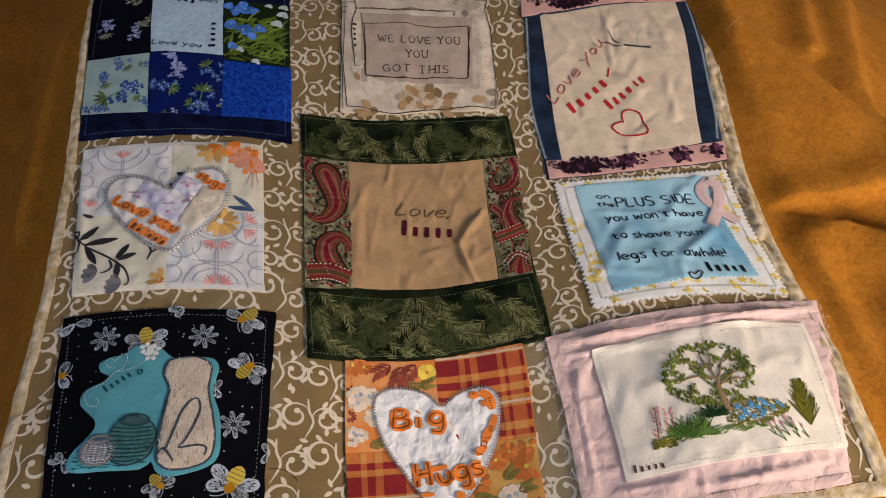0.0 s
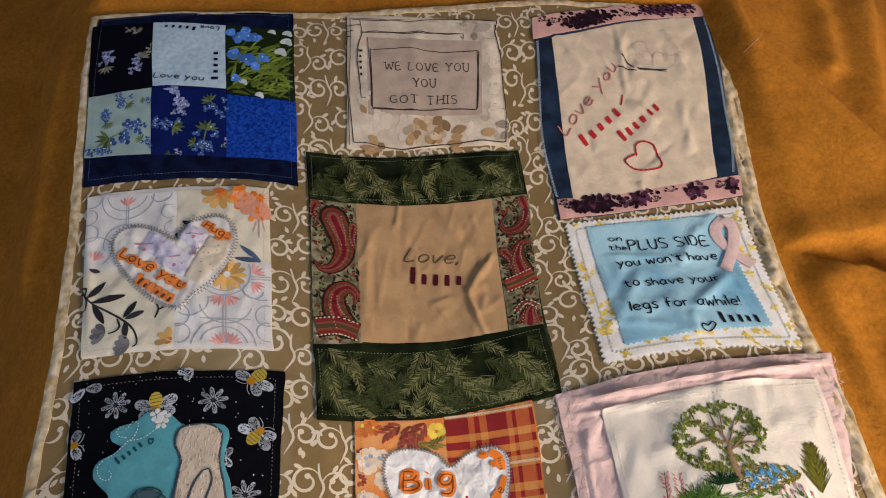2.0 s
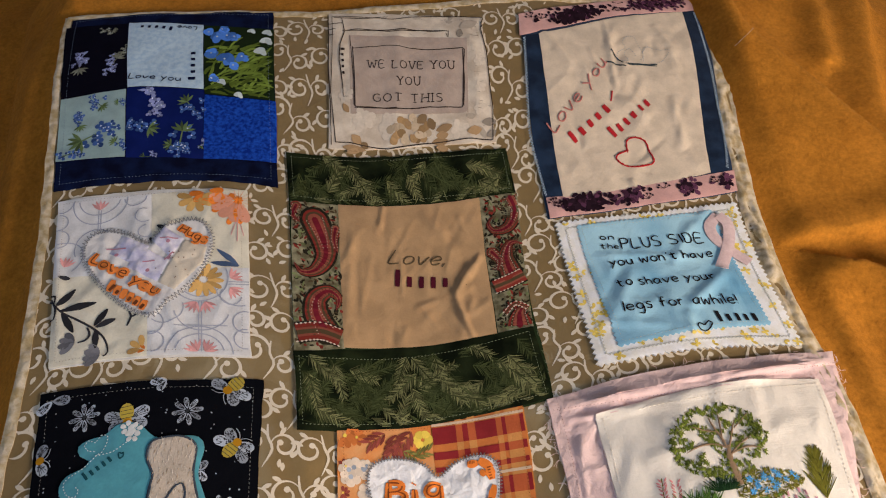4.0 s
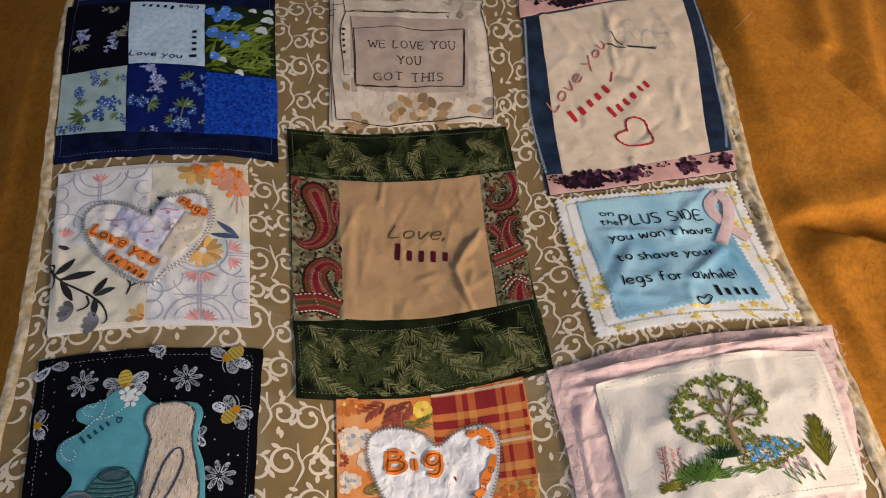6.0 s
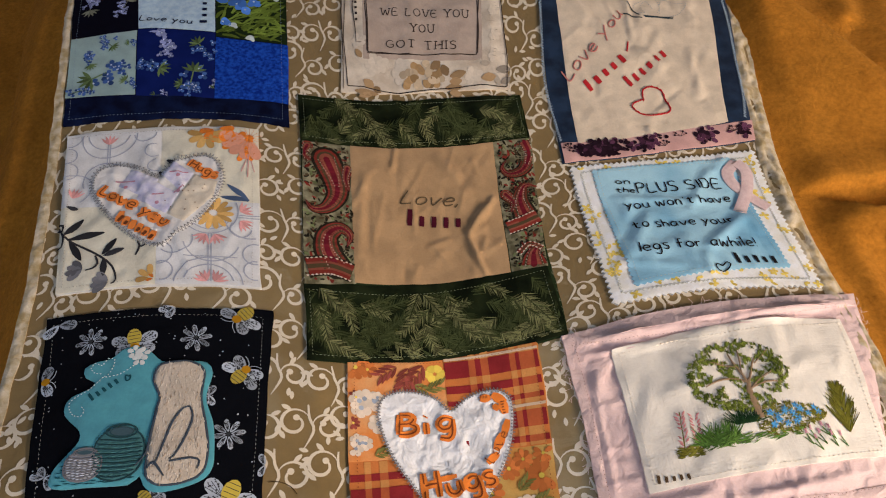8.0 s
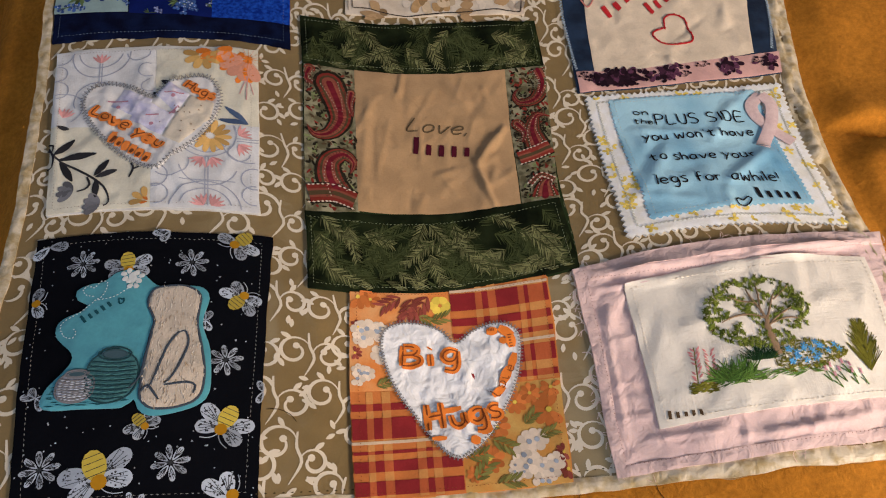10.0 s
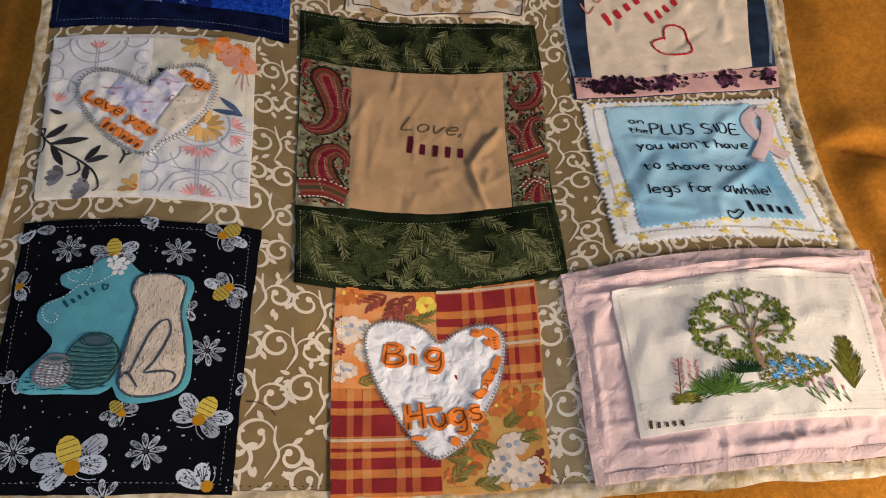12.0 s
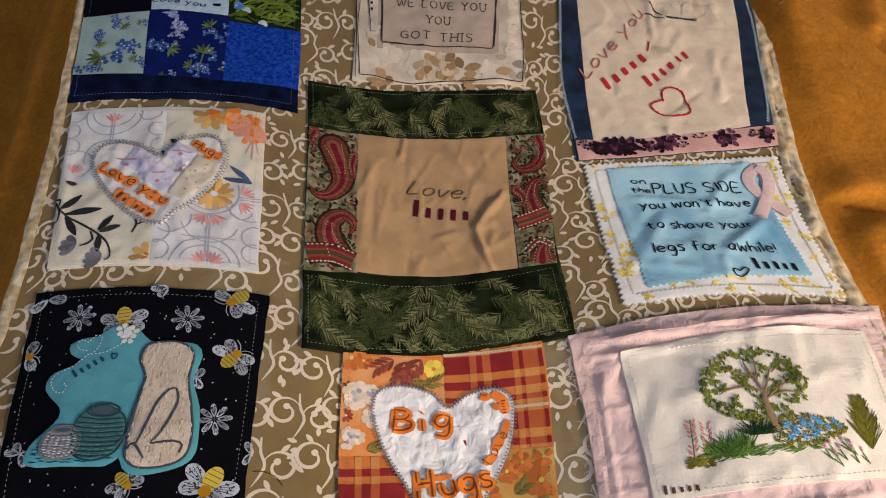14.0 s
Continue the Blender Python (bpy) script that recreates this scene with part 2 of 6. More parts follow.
# A plain pen alphabet: strokes parted by |, ten units to a capital's height.
PEN = {
    "L": "0.6,10 0.2,0.1 5,0.3", "o": "3,5.8 1,5.2 0.2,3 1.2,0.4 3.4,0.2 5,2.4 4.4,5 3,5.8", "v": "0,6 2.2,0.1 5,6", "e": "0.4,2.9 4.6,3.4 4.2,5.4 2.6,6 0.8,4.8 0.2,2.4 1.4,0.2 3.4,0 4.8,1",
    "y": "0,6 2.6,1|5,6 2.6,1 0.6,-3.8", "u": "0.2,6 0.4,1.6 1.8,0 3.6,0.6 4.4,2.6|4.5,6 4.4,2 5,0", "H": "0.4,10 0,0|5.6,10 5.4,0|0.2,5 5.5,5.2", "s": "4,5.4 2.2,6 0.6,4.8 1.6,3.4 3.6,2.4 3.6,0.6 2,-0.1 0.2,0.6",
    "g": "4.6,5.4 2.6,6 0.6,4.6 0.4,2 2,0.4 4,1.6 4.6,5.6|4.6,5.6 4.6,-1 3.4,-3.8 0.8,-3.4", "B": "0.4,10 0.2,0|0.4,10 3.6,9.8 4.8,8 3.6,5.8 0.4,5.2|3.2,5.6 5.6,4 5.4,1.4 3,0 0.2,0",
    "i": "0.6,6 0.5,0|0.5,8.6 0.8,9.2", "n": "0.2,6 0.3,0|0.3,3.4 1.6,5.6 3.4,5.8 4.4,4 4.5,0", "t": "2,9 1.9,1.4 2.8,0.1 4,0.4|0,6 4.2,6.2", "h": "0.4,10 0.2,0|0.3,3.4 1.8,5.6 3.6,5.6 4.4,3.8 4.4,0",
    "P": "0.4,10 0.2,0|0.4,9.8 3.8,9.8 5.2,7.6 3.8,5.2 0.4,5", "U": "0.2,10 0.4,3 1.8,0.2 4,0.2 5.4,3 5.6,10", "S": "5,9 3,10 0.8,8.8 1,6.4 4,4.6 5,2.4 3.6,0.2 0.4,0.8", "I": "0.6,10 0.5,0", "D": "0.4,10 0.2,0|0.4,10 3.8,9.2 5.6,5.4 4,1 0.2,0",
    "w": "0,6 1.4,0.1 3.2,4.6 5,0.1 6.6,6", "'": "0.8,10.4 0.4,8", "a": "4.4,5 2.6,6 0.6,4.4 0.4,1.6 2,0.1 4,1.6 4.5,5.4|4.5,5.8 4.5,1 5.2,0", "r": "0.2,6 0.4,0|0.4,3.2 1.6,5.6 3.6,5.6", "l": "0.6,10.4 0.4,0",
    "f": "4,9.6 2.6,10.2 1.8,8.4 1.7,0|0.2,5.4 3.8,5.8", "!": "0.8,10 0.5,3|0.4,0.6 0.5,0", ",": "0.8,0.8 0.2,-1.6", "W": "0,10 2,0 4,8 6,0 8,10", "E": "5,10 0.3,10 0.2,0 5.2,0|0.3,5.2 4,5.2", "O": "3,10 0.8,8.4 0.1,5 1,1.4 3.2,0 5.4,1.6 6.2,5 5.2,8.6 3,10",
    "V": "0,10 2.8,0 5.6,10", "Y": "0,10 2.8,5 2.8,0|5.6,10 2.8,5", "G": "5.4,8.4 3.4,10 1,8.6 0.1,5 1,1.4 3.2,0 5.4,1 5.6,4.4 3.4,4.4", "T": "0,10 5.8,10|2.9,10 2.9,0", " ": "",
}
SERIFS = {"W": ((0, 10), (8, 10)), "E": (), "L": ((0.5, 10),), "V": ((0, 10), (5.6, 10)), "Y": ((0, 10), (5.6, 10), (2.8, 0)), "U": ((0.2, 10), (5.6, 10)), "T": ((2.9, 0),), "H": ((0.4, 10), (0, 0), (5.6, 10), (5.4, 0)), "I": ((0.6, 10), (0.5, 0))}


class Draw:
    """Collects one mesh, drawn in millimetres on the quilt."""

    def __init__(self):
        self.v, self.f = [], []

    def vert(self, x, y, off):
        px, py, pz = flatten_to_view(x, y, lie(x, y) + off)
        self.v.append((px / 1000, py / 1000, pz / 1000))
        return len(self.v) - 1

    def sheet(self, quad, off, cell=4.0, puff=0.6, skirt=1.2, wob=0.5, rip=0.0, seed=0.0, bow=(0, 0, 0, 0)):
        """A four-cornered piece of cloth (top left, top right, bottom right, bottom left) with turned-down edges."""
        (ax, ay), (bx, by), (cx, cy), (dx, dy) = quad
        w = max(math.hypot(bx - ax, by - ay), math.hypot(cx - dx, cy - dy))
        h = max(math.hypot(dx - ax, dy - ay), math.hypot(cx - bx, cy - by))
        nx, ny = max(2, int(w / cell)), max(2, int(h / cell))
        grid = []
        for j in range(ny + 1):
            row = []
            for i in range(nx + 1):
                u, t = i / nx, j / ny
                x = (ax * (1 - u) + bx * u) * (1 - t) + (dx * (1 - u) + cx * u) * t
                y = (ay * (1 - u) + by * u) * (1 - t) + (dy * (1 - u) + cy * u) * t
                y += (bow[0] * (1 - t) + bow[2] * t) * 4 * u * (1 - u)
                x += (bow[3] * (1 - u) + bow[1] * u) * 4 * t * (1 - t)
                x += wob * (noise.noise((x / 14, y / 14, 1.3 + seed)) + 2.2 * noise.noise((x / 55, y / 55, 5.3 + seed)))
                y += wob * (noise.noise((x / 14, y / 14, 9.3 + seed)) + 2.2 * noise.noise((x / 55, y / 55, 2.3 + seed)))
                edge = min(u * w, (1 - u) * w, t * h, (1 - t) * h)
                lift = 0.55 * puff * (min(1.0, edge / 3.0) ** 0.5 - 1)
                if rip:
                    across, down = (x / 34, y / 6.5) if w > h * 0.35 else (x / 6.5, y / 34)
                    gather = 1 - 3.2 * abs(noise.noise((across, down, 4 + seed)))
                    lift += rip * (0.35 * gather + 0.4 * noise.noise((x / 9, y / 9, 7 + seed))) * min(1, edge / 4)
                row.append(self.vert(x, y, off + lift))
            grid.append(row)
        for j in range(ny):
            for i in range(nx):
                self.f.append((grid[j][i], grid[j + 1][i], grid[j + 1][i + 1], grid[j][i + 1]))
        rim = [r for r in grid[0]] + [grid[j][nx] for j in range(1, ny + 1)] + [grid[ny][i] for i in range(nx - 1, -1, -1)] + [grid[j][0] for j in range(ny - 1, 0, -1)]
        self.wall(rim, skirt)
        return self

    def wall(self, rim, skirt):
        if skirt <= 0:
            return
        high, low = [], []
        for k in rim:
            x, y, z = self.v[k]
            self.v += [(x, y, z), (x, y, z - skirt / 1000)]
            high.append(len(self.v) - 2)
            low.append(len(self.v) - 1)
        n = len(rim)
        for k in range(n):
            self.f.append((high[k], high[(k + 1) % n], low[(k + 1) % n], low[k]))

    def poly(self, pts, off, cell=5.0, skirt=0.0, dome=0.0, rip=0.0):
        """Any outline, cut into cells so that it follows the cloth."""
        xs, ys = [p[0] for p in pts], [p[1] for p in pts]
        if max(max(xs) - min(xs), max(ys) - min(ys)) < 9 and not skirt:
            if dome:
                c = self.vert(sum(xs) / len(xs), sum(ys) / len(ys), off + dome)
                ring = [self.vert(x, y, off) for x, y in pts]
                for k in range(len(ring)):
                    self.f.append((c, ring[k], ring[(k + 1) % len(ring)]))
            else:
                self.f.append([self.vert(x, y, off) for x, y in pts])
            return self
        bm = bmesh.new()
        bm.faces.new([bm.verts.new((x, y, 0)) for x, y in pts])
        for axis, lo, hi in ((0, min(xs), max(xs)), (1, min(ys), max(ys))):
            k = math.floor(lo / cell) + 1
            while k * cell < hi:
                co, no = [0, 0, 0], [0, 0, 0]
                co[axis], no[axis] = k * cell, 1
                bmesh.ops.bisect_plane(bm, geom=bm.verts[:] + bm.edges[:] + bm.faces[:], plane_co=co, plane_no=no)
                k += 1
        bm.verts.index_update()
        base = len(self.v)
        for vt in bm.verts:
            ruck = rip * abs(noise.noise((vt.co.x / 6.5, vt.co.y / 6.5, 4))) * (0 if vt.is_boundary else 1) if rip else 0
            self.vert(vt.co.x, vt.co.y, off - (0.3 if skirt and vt.is_boundary else 0) + ruck)
        up = sum(p[0] * q[1] - q[0] * p[1] for p, q in zip(pts, pts[1:] + pts[:1])) > 0
        for fc in bm.faces:
            ids = [base + vt.index for vt in fc.verts]
            self.f.append(ids if fc.normal.z > 0 else ids[::-1])
        if skirt:
            for e in bm.edges:
                if e.is_boundary:
                    a, b = base + e.verts[0].index, base + e.verts[1].index
                    n = len(self.v)
                    for k in (a, b):
                        x, y, z = self.v[k]
                        self.v += [(x, y, z), (x, y, z - skirt / 1000)]
                    self.f.append((n, n + 2, n + 3, n + 1))
        bm.free()
        return self

    def stroke(self, pts, w, off, bulge=0.0, ends=(1.0, 1.0)):
        """A ribbon along a line; bulge raises its middle like a thread; ends: the width's share at either end."""
        n = len(pts)
        if n < 2:
            return self
        rows = []
        for k, (x, y) in enumerate(pts):
            a, b = pts[max(k - 1, 0)], pts[min(k + 1, n - 1)]
            dx, dy = b[0] - a[0], b[1] - a[1]
            r = math.hypot(dx, dy) or 1
            t = k / (n - 1)
            s = w / 2 * min(1.0, ends[0] + (1 - ends[0]) * 3 * t, ends[1] + (1 - ends[1]) * 3 * (1 - t))
            ox, oy = -dy / r * s, dx / r * s
            if bulge:
                rows.append((self.vert(x + ox, y + oy, off), self.vert(x, y, off + bulge), self.vert(x - ox, y - oy, off)))
            else:
                rows.append((self.vert(x + ox, y + oy, off), self.vert(x - ox, y - oy, off)))
        for a, b in zip(rows, rows[1:]):
            for i in range(len(a) - 1):
                self.f.append((a[i], a[i + 1], b[i + 1], b[i]))
        return self

    def dash(self, x, y, ang, length, w, off, bulge=0.35):
        """One stitch."""
        c, s = math.cos(ang), math.sin(ang)
        h = length / 2
        e = [self.vert(x - c * h, y - s * h, off), self.vert(x + s * w / 2, y - c * w / 2, off), self.vert(x + c * h, y + s * h, off), self.vert(x - s * w / 2, y + c * w / 2, off)]
        m = self.vert(x, y, off + bulge)
        for k in range(4):
            self.f.append((e[k], e[(k + 1) % 4], m))
        return self

    def stitches(self, pts, off, length=2.4, gap=0.9, w=0.55):
        for x, y, a in along(pts, length + gap):
            self.dash(x, y, a + random.uniform(-0.08, 0.08), length, w, off)
        return self

    def zigzag(self, pts, off, width=4.0, step=1.5, w=0.55):
        side, last = 1, None
        for x, y, a in along(pts, step):
            p = (x - math.sin(a) * width / 2 * side, y + math.cos(a) * width / 2 * side)
            if last:
                self.stroke([last, p], w, off, 0.3)
            last, side = p, -side
        return self

    def petal(self, x, y, ang, length, w, off, tip=0.35, bulge=0.0):
        """A leaf or petal that starts at (x, y)."""
        c, s = math.cos(ang), math.sin(ang)
        side = ((0.1, 0.2), (0.3, 0.4), (0.55, 0.5), (0.75, 0.25 + tip / 2), (0.88, tip * 0.85), (0.96, tip * 0.5))
        if length < 5:
            side = side[1::2]
        shape = ((0, 0), *side, (1, 0), *((a, -b) for a, b in side[::-1]))
        pts = [(x + c * length * a - s * w * b, y + s * length * a + c * w * b) for a, b in shape]
        return self.poly(pts, off, dome=bulge)

    def disc(self, x, y, r, off, n=10, ry=None, ang=0.0, dome=0.0):
        c, s = math.cos(ang), math.sin(ang)
        ry = ry or r
        return self.poly([(x + c * r * math.cos(k * math.tau / n) - s * ry * math.sin(k * math.tau / n), y + s * r * math.cos(k * math.tau / n) + c * ry * math.sin(k * math.tau / n)) for k in range(n)], off, dome=dome)


def pen_lines(words, start, end, size, slant=0.0, wobble=0.0, serif=False):
    """The strokes of some words, written from start to end with capitals of the given height."""
    runs, x = [], 0.0
    for n, ch in enumerate(words):
        strokes = [[tuple(float(c) for c in p.split(",")) for p in run.split()] for run in PEN[ch].split("|") if run]
        wide = max([p[0] for run in strokes for p in run], default=2.2)
        if serif:
            strokes += [[(sx - 1.3, sy), (sx, sy), (sx + 1.3, sy)] for sx, sy in SERIFS.get(ch, ())]
        up, big, lean = [wobble * noise.noise((n * 1.7, k, start[0])) for k in (0.5, 3.5, 6.5)]
        for run in strokes:
            runs.append([(x + px + (slant + 0.3 * lean) * py, py * (1 + 0.4 * big) + 2.5 * up) for px, py in run])
        x += wide + (2.6 if serif else 1.7)
    lo, hi = min(p[0] for r in runs for p in r), max(p[0] for r in runs for p in r)
    dx, dy = end[0] - start[0], end[1] - start[1]
    length = math.hypot(dx, dy)
    c, s, kx, ky = dx / length, dy / length, length / (hi - lo), size / 10
    return [spline([(start[0] + c * (px - lo) * kx - s * py * ky, start[1] + s * (px - lo) * kx + c * py * ky) for px, py in run], 1.0) for run in runs]


def write(d, words, start, end, size, off, w=1.0, bulge=0.0, **kw):
    for run in pen_lines(words, start, end, size, **kw):
        d.stroke(run, w, off, bulge, (0.8, 0.8))
    return d


def part(name, draw, material, parent, label="", smooth=True, kind=""):
    if name in ("stitching", "threadwork"):
        kind = "stuff"
    me = bpy.data.meshes.new(name)
    me.from_pydata(draw.v, [], draw.f)
    me.materials.append(material)
    if smooth:
        me.shade_smooth()
    ob = new(name, me)
    ob.parent = parent
    return tagged(ob, label, kind=kind)


def motifs(name, layers, parent, label="", reach=0.6, one=False):
    """Prints or stitches in several colours, parted into the single motifs that can be told apart: pieces that touch belong together."""
    bits = []
    for slot, (d, mat) in enumerate(layers):
        up = list(range(len(d.v)))

        def root(k):
            while up[k] != k:
                up[k] = up[up[k]]
                k = up[k]
            return k
        for f in d.f:
            r = root(f[0])
            for k in f[1:]:
                up[root(k)] = r
        faces = {}
        for f in d.f:
            faces.setdefault(root(f[0]), []).append(f)
        for fs in faces.values():
            ids = sorted({k for f in fs for k in f})
            xs, ys = [d.v[k][0] * 1000 for k in ids], [d.v[k][1] * 1000 for k in ids]
            bits.append((slot, d, fs, ids, min(xs) - reach, max(xs) + reach, min(ys) - reach, max(ys) + reach))
    top = list(range(len(bits)))

    def head(k):
        while top[k] != k:
            top[k] = top[top[k]]
            k = top[k]
        return k
    for i, a in enumerate(bits):
        for j in range(i):
            b = bits[j]
            if one or (a[4] < b[5] and b[4] < a[5] and a[6] < b[7] and b[6] < a[7]):
                top[head(i)] = head(j)
    groups = {}
    for i, a in enumerate(bits):
        groups.setdefault(head(i), []).append(a)
    for members in groups.values():
        v, f, slots = [], [], []
        for slot, d, fs, ids, *_ in members:
            new_id = {k: len(v) + n for n, k in enumerate(ids)}
            v += [d.v[k] for k in ids]
            f += [[new_id[k] for k in face] for face in fs]
            slots += [slot] * len(fs)
        me = bpy.data.meshes.new(name)
        me.from_pydata(v, [], f)
        used = sorted(set(slots))
        for s in used:
            me.materials.append(layers[s][1])
        me.polygons.foreach_set("material_index", [used.index(s) for s in slots])
        me.shade_smooth()
        ob = new(name, me)
        ob.parent = parent
        tagged(ob, label)


def lerp(a, b, t):
    return (a[0] + (b[0] - a[0]) * t, a[1] + (b[1] - a[1]) * t)


def inset(quad, d):
    """The four-cornered outline with each side moved in by d."""
    out = []
    for k in range(4):
        p, a, b = Vector(quad[k]), Vector(quad[k - 1]), Vector(quad[(k + 1) % 4])
        u, t = (a - p).normalized(), (b - p).normalized()
        q = p + (u + t) * d
        out.append((q.x, q.y))
    return out


def ring(quad):
    return list(quad) + [quad[0]]


def at(quad, u, t):
    """The place at the share u across and t down a four-cornered piece."""
    return lerp(lerp(quad[0], quad[1], u), lerp(quad[3], quad[2], u), t)


def piece(quad, u0, t0, u1, t1):
    return [at(quad, u0, t0), at(quad, u1, t0), at(quad, u1, t1), at(quad, u0, t1)]


# ---- room: unseen plain surfaces, added to close the place ----
def box(name, x0, x1, y0, y1, z0, z1, material, kind="structure", label=""):
    bm = bmesh.new()
    bmesh.ops.create_cube(bm, size=1)
    for vt in bm.verts:
        vt.co = Vector(((x0 + x1) / 2 + vt.co.x * (x1 - x0), (y0 + y1) / 2 + vt.co.y * (y1 - y0), (z0 + z1) / 2 + vt.co.z * (z1 - z0)))
    me = bpy.data.meshes.new(name)
    bm.to_mesh(me)
    bm.free()
    me.materials.append(material)
    return tagged(new(name, me), label, kind=kind)


# Grey chosen to hold down light bounced off these unseen walls.
paint = plain("wall paint", (0.4, 0.37, 0.34), 0.9, noise_scale=12, spread=0.04)
boards = plain("floor boards", (0.25, 0.16, 0.09), 0.6, noise_scale=9, spread=0.25)
box("floor", -2.1, 1.3, -1.1, 1.8, -0.2, -0.1, boards)
for x0, x1, y0, y1 in ((-2.1, -0.65, -1.1, 1.8), (0.05, 1.3, -1.1, 1.8), (-0.65, 0.05, -1.1, 0.15), (-0.65, 0.05, 0.85, 1.8)):
    box("ceiling", x0, x1, y0, y1, 2.4, 2.5, paint)
box("wall_west", -2.1, -2.0, -1.0, 1.7, -0.1, 2.4, paint)
box("wall_east", 1.2, 1.3, -1.0, 1.7, -0.1, 2.4, paint)
box("wall_north", -2.1, 1.3, 1.7, 1.8, -0.1, 2.4, paint)
white_paint = plain("window paint", (0.8, 0.8, 0.78), 0.5, noise_scale=20, spread=0.03)
for x0, x1, z0, z1 in ((-2.1, -0.88, -0.1, 2.4), (-0.88, -0.32, -0.1, 0.72), (-0.88, -0.32, 1.28, 2.4), (-0.32, 0.82, -0.1, 2.4), (0.82, 1.2, -0.1, 0.44), (0.82, 1.2, 1.0, 2.4), (1.2, 1.3, -0.1, 2.4)):
    box("wall_south", x0, x1, -1.1, -1.0, z0, z1, paint)
# Frames of two unseen windows, made up round the south lamps.
for k, (lo, hi, sill, head) in enumerate(((0.82, 1.2, 0.44, 1.0), (-0.88, -0.32, 0.72, 1.28))):
    for x0, x1, z0, z1 in ((lo, lo + 0.03, sill, head), (hi - 0.03, hi, sill, head), (lo + 0.03, hi - 0.03, sill, sill + 0.03), (lo + 0.03, hi - 0.03, head - 0.03, head)):
        box("window_%d" % (k + 1), x0, x1, -1.08, -1.02, z0, z1, white_paint)
# Frame of an unseen skylight, made up round the overhead fill.
for x0, x1, y0, y1 in ((-0.65, -0.62, 0.15, 0.85), (0.02, 0.05, 0.15, 0.85), (-0.62, 0.02, 0.15, 0.18), (-0.62, 0.02, 0.82, 0.85)):
    box("window_3", x0, x1, y0, y1, 2.42, 2.48, white_paint)

# ---- fleece blanket ----
def near_line(x, y, line):
    """Distance to a polyline, and the side of it (plus: to its left)."""
    best, side = 1e9, 1
    for (ax, ay), (bx, by) in zip(line, line[1:]):
        dx, dy = bx - ax, by - ay
        t = max(0.0, min(1.0, ((x - ax) * dx + (y - ay) * dy) / (dx * dx + dy * dy)))
        d = math.hypot(x - ax - dx * t, y - ay - dy * t)
        if d < best:
            best, side = d, 1 if dx * (y - ay) - dy * (x - ax) > 0 else -1
    return best * side


RIDGES = [  # line, height, width on its left and on its right
    ([(376, 334), (379, 249), (422, 187), (465, 103), (516, 30), (543, -6)], 32, 14, 80),
    ([(613, 388), (548, 251), (513, 150), (512, 39)], 18, 15, 34),
    ([(330, 6), (406, 0), (503, 6), (551, 8), (640, 4)], 15, 32, 5),
    ([(393, -37), (415, -56), (458, -75), (492, -90)], 22, 10, 34),
    ([(346, -45), (346, -104), (337, -160), (323, -227)], 18, 18, 10),
    ([(445, -68), (413, -165), (380, -240)], 22, 22, 30),
    ([(-346, 400), (-336, 252), (-325, 149), (-313, 14), (-313, -61)], 9, 22, 18),
    ([(-414, 404), (-378, 227), (-355, 29)], 24, 40, 20),
    ([(-64, 350), (67, 352)], 9, 20, 14),
    ([(526, 413), (516, 315), (491, 232)], 12, 14, 20),
]


def blanket_height(x, y):
    h = sag(x, y) - 6.0
    ex, ey = max(-318 - x, x - 335, 0), max(-285 - y, y - 305, 0)
    out = min(1.0, math.hypot(ex, ey) / 40)
    out = out * out * (3 - 2 * out)
    edge = -318 + 0.066 * (304 - y)  # made-up drop beyond the quilt's western hem, steep enough to shade the fleece
    if x < edge:
        h -= 125 * min(1.0, (edge - x) / 125) ** 1.2
    if x > 440:
        h -= 24 * min(1.0, (x - 440) / 260)
    if out > 0:
        f = 0.0
        for line, high, wl, wr in RIDGES:
            d = near_line(x, y, line)
            w = wl if d > 0 else wr
            f += high * math.exp(-(d / w) ** 2)
        f += 6 * noise.noise((x / 130, y / 130, 5.5)) + 1.6 * noise.noise((x / 40, y / 40, 2.5))
        h += f * out
    far = max(0.0, math.hypot(x * 0.9, y) - 650) / 350
    h -= 130 * min(1, far)
    return max(h, -92.0 + 2 * noise.noise((x / 60, y / 60, 0)))


def make_blanket():
    def axis(lo, hi, a, b):
        out, k = [], lo
        while k < hi:
            out.append(k)
            k += 4.0 if a < k < b else 20.0
        return out + [hi]
    xs, ys = axis(-1000, 1050, -430, 640), axis(-700, 950, -330, 420)
    v, f = [], []
    for y in ys:
        for x in xs:
            px, py, pz = flatten_to_view(x, y, blanket_height(x, y))
            v.append((px / 1000, py / 1000, max(pz, -97.0) / 1000))
    n = len(xs)
    for j in range(len(ys) - 1):
        for i in range(n - 1):
            f.append((j * n + i, j * n + i + 1, j * n + n + i + 1, j * n + n + i))
    rim = list(range(n)) + [j * n + n - 1 for j in range(1, len(ys))] + [(len(ys) - 1) * n + i for i in range(n - 2, -1, -1)] + [j * n for j in range(len(ys) - 2, 0, -1)]
    low = []
    for k in rim:
        low.append(len(v))
        v.append((v[k][0], v[k][1], -0.0995))
    for k in range(len(rim)):
        f.append((rim[k - 1], low[k - 1], low[k], rim[k]))
    me = bpy.data.meshes.new("blanket")
    me.from_pydata(v, [], f)
    me.materials.append(fleece())
    me.shade_smooth()
    return tagged(new("blanket", me), "orange brown fleece blanket lying in soft folds under a quilt", "blanket")


make_blanket()

# ---- quilt ----
quilt = tagged(new("quilt"), "small quilt of nine signed fabric blocks on tan scroll satin", "quilt")

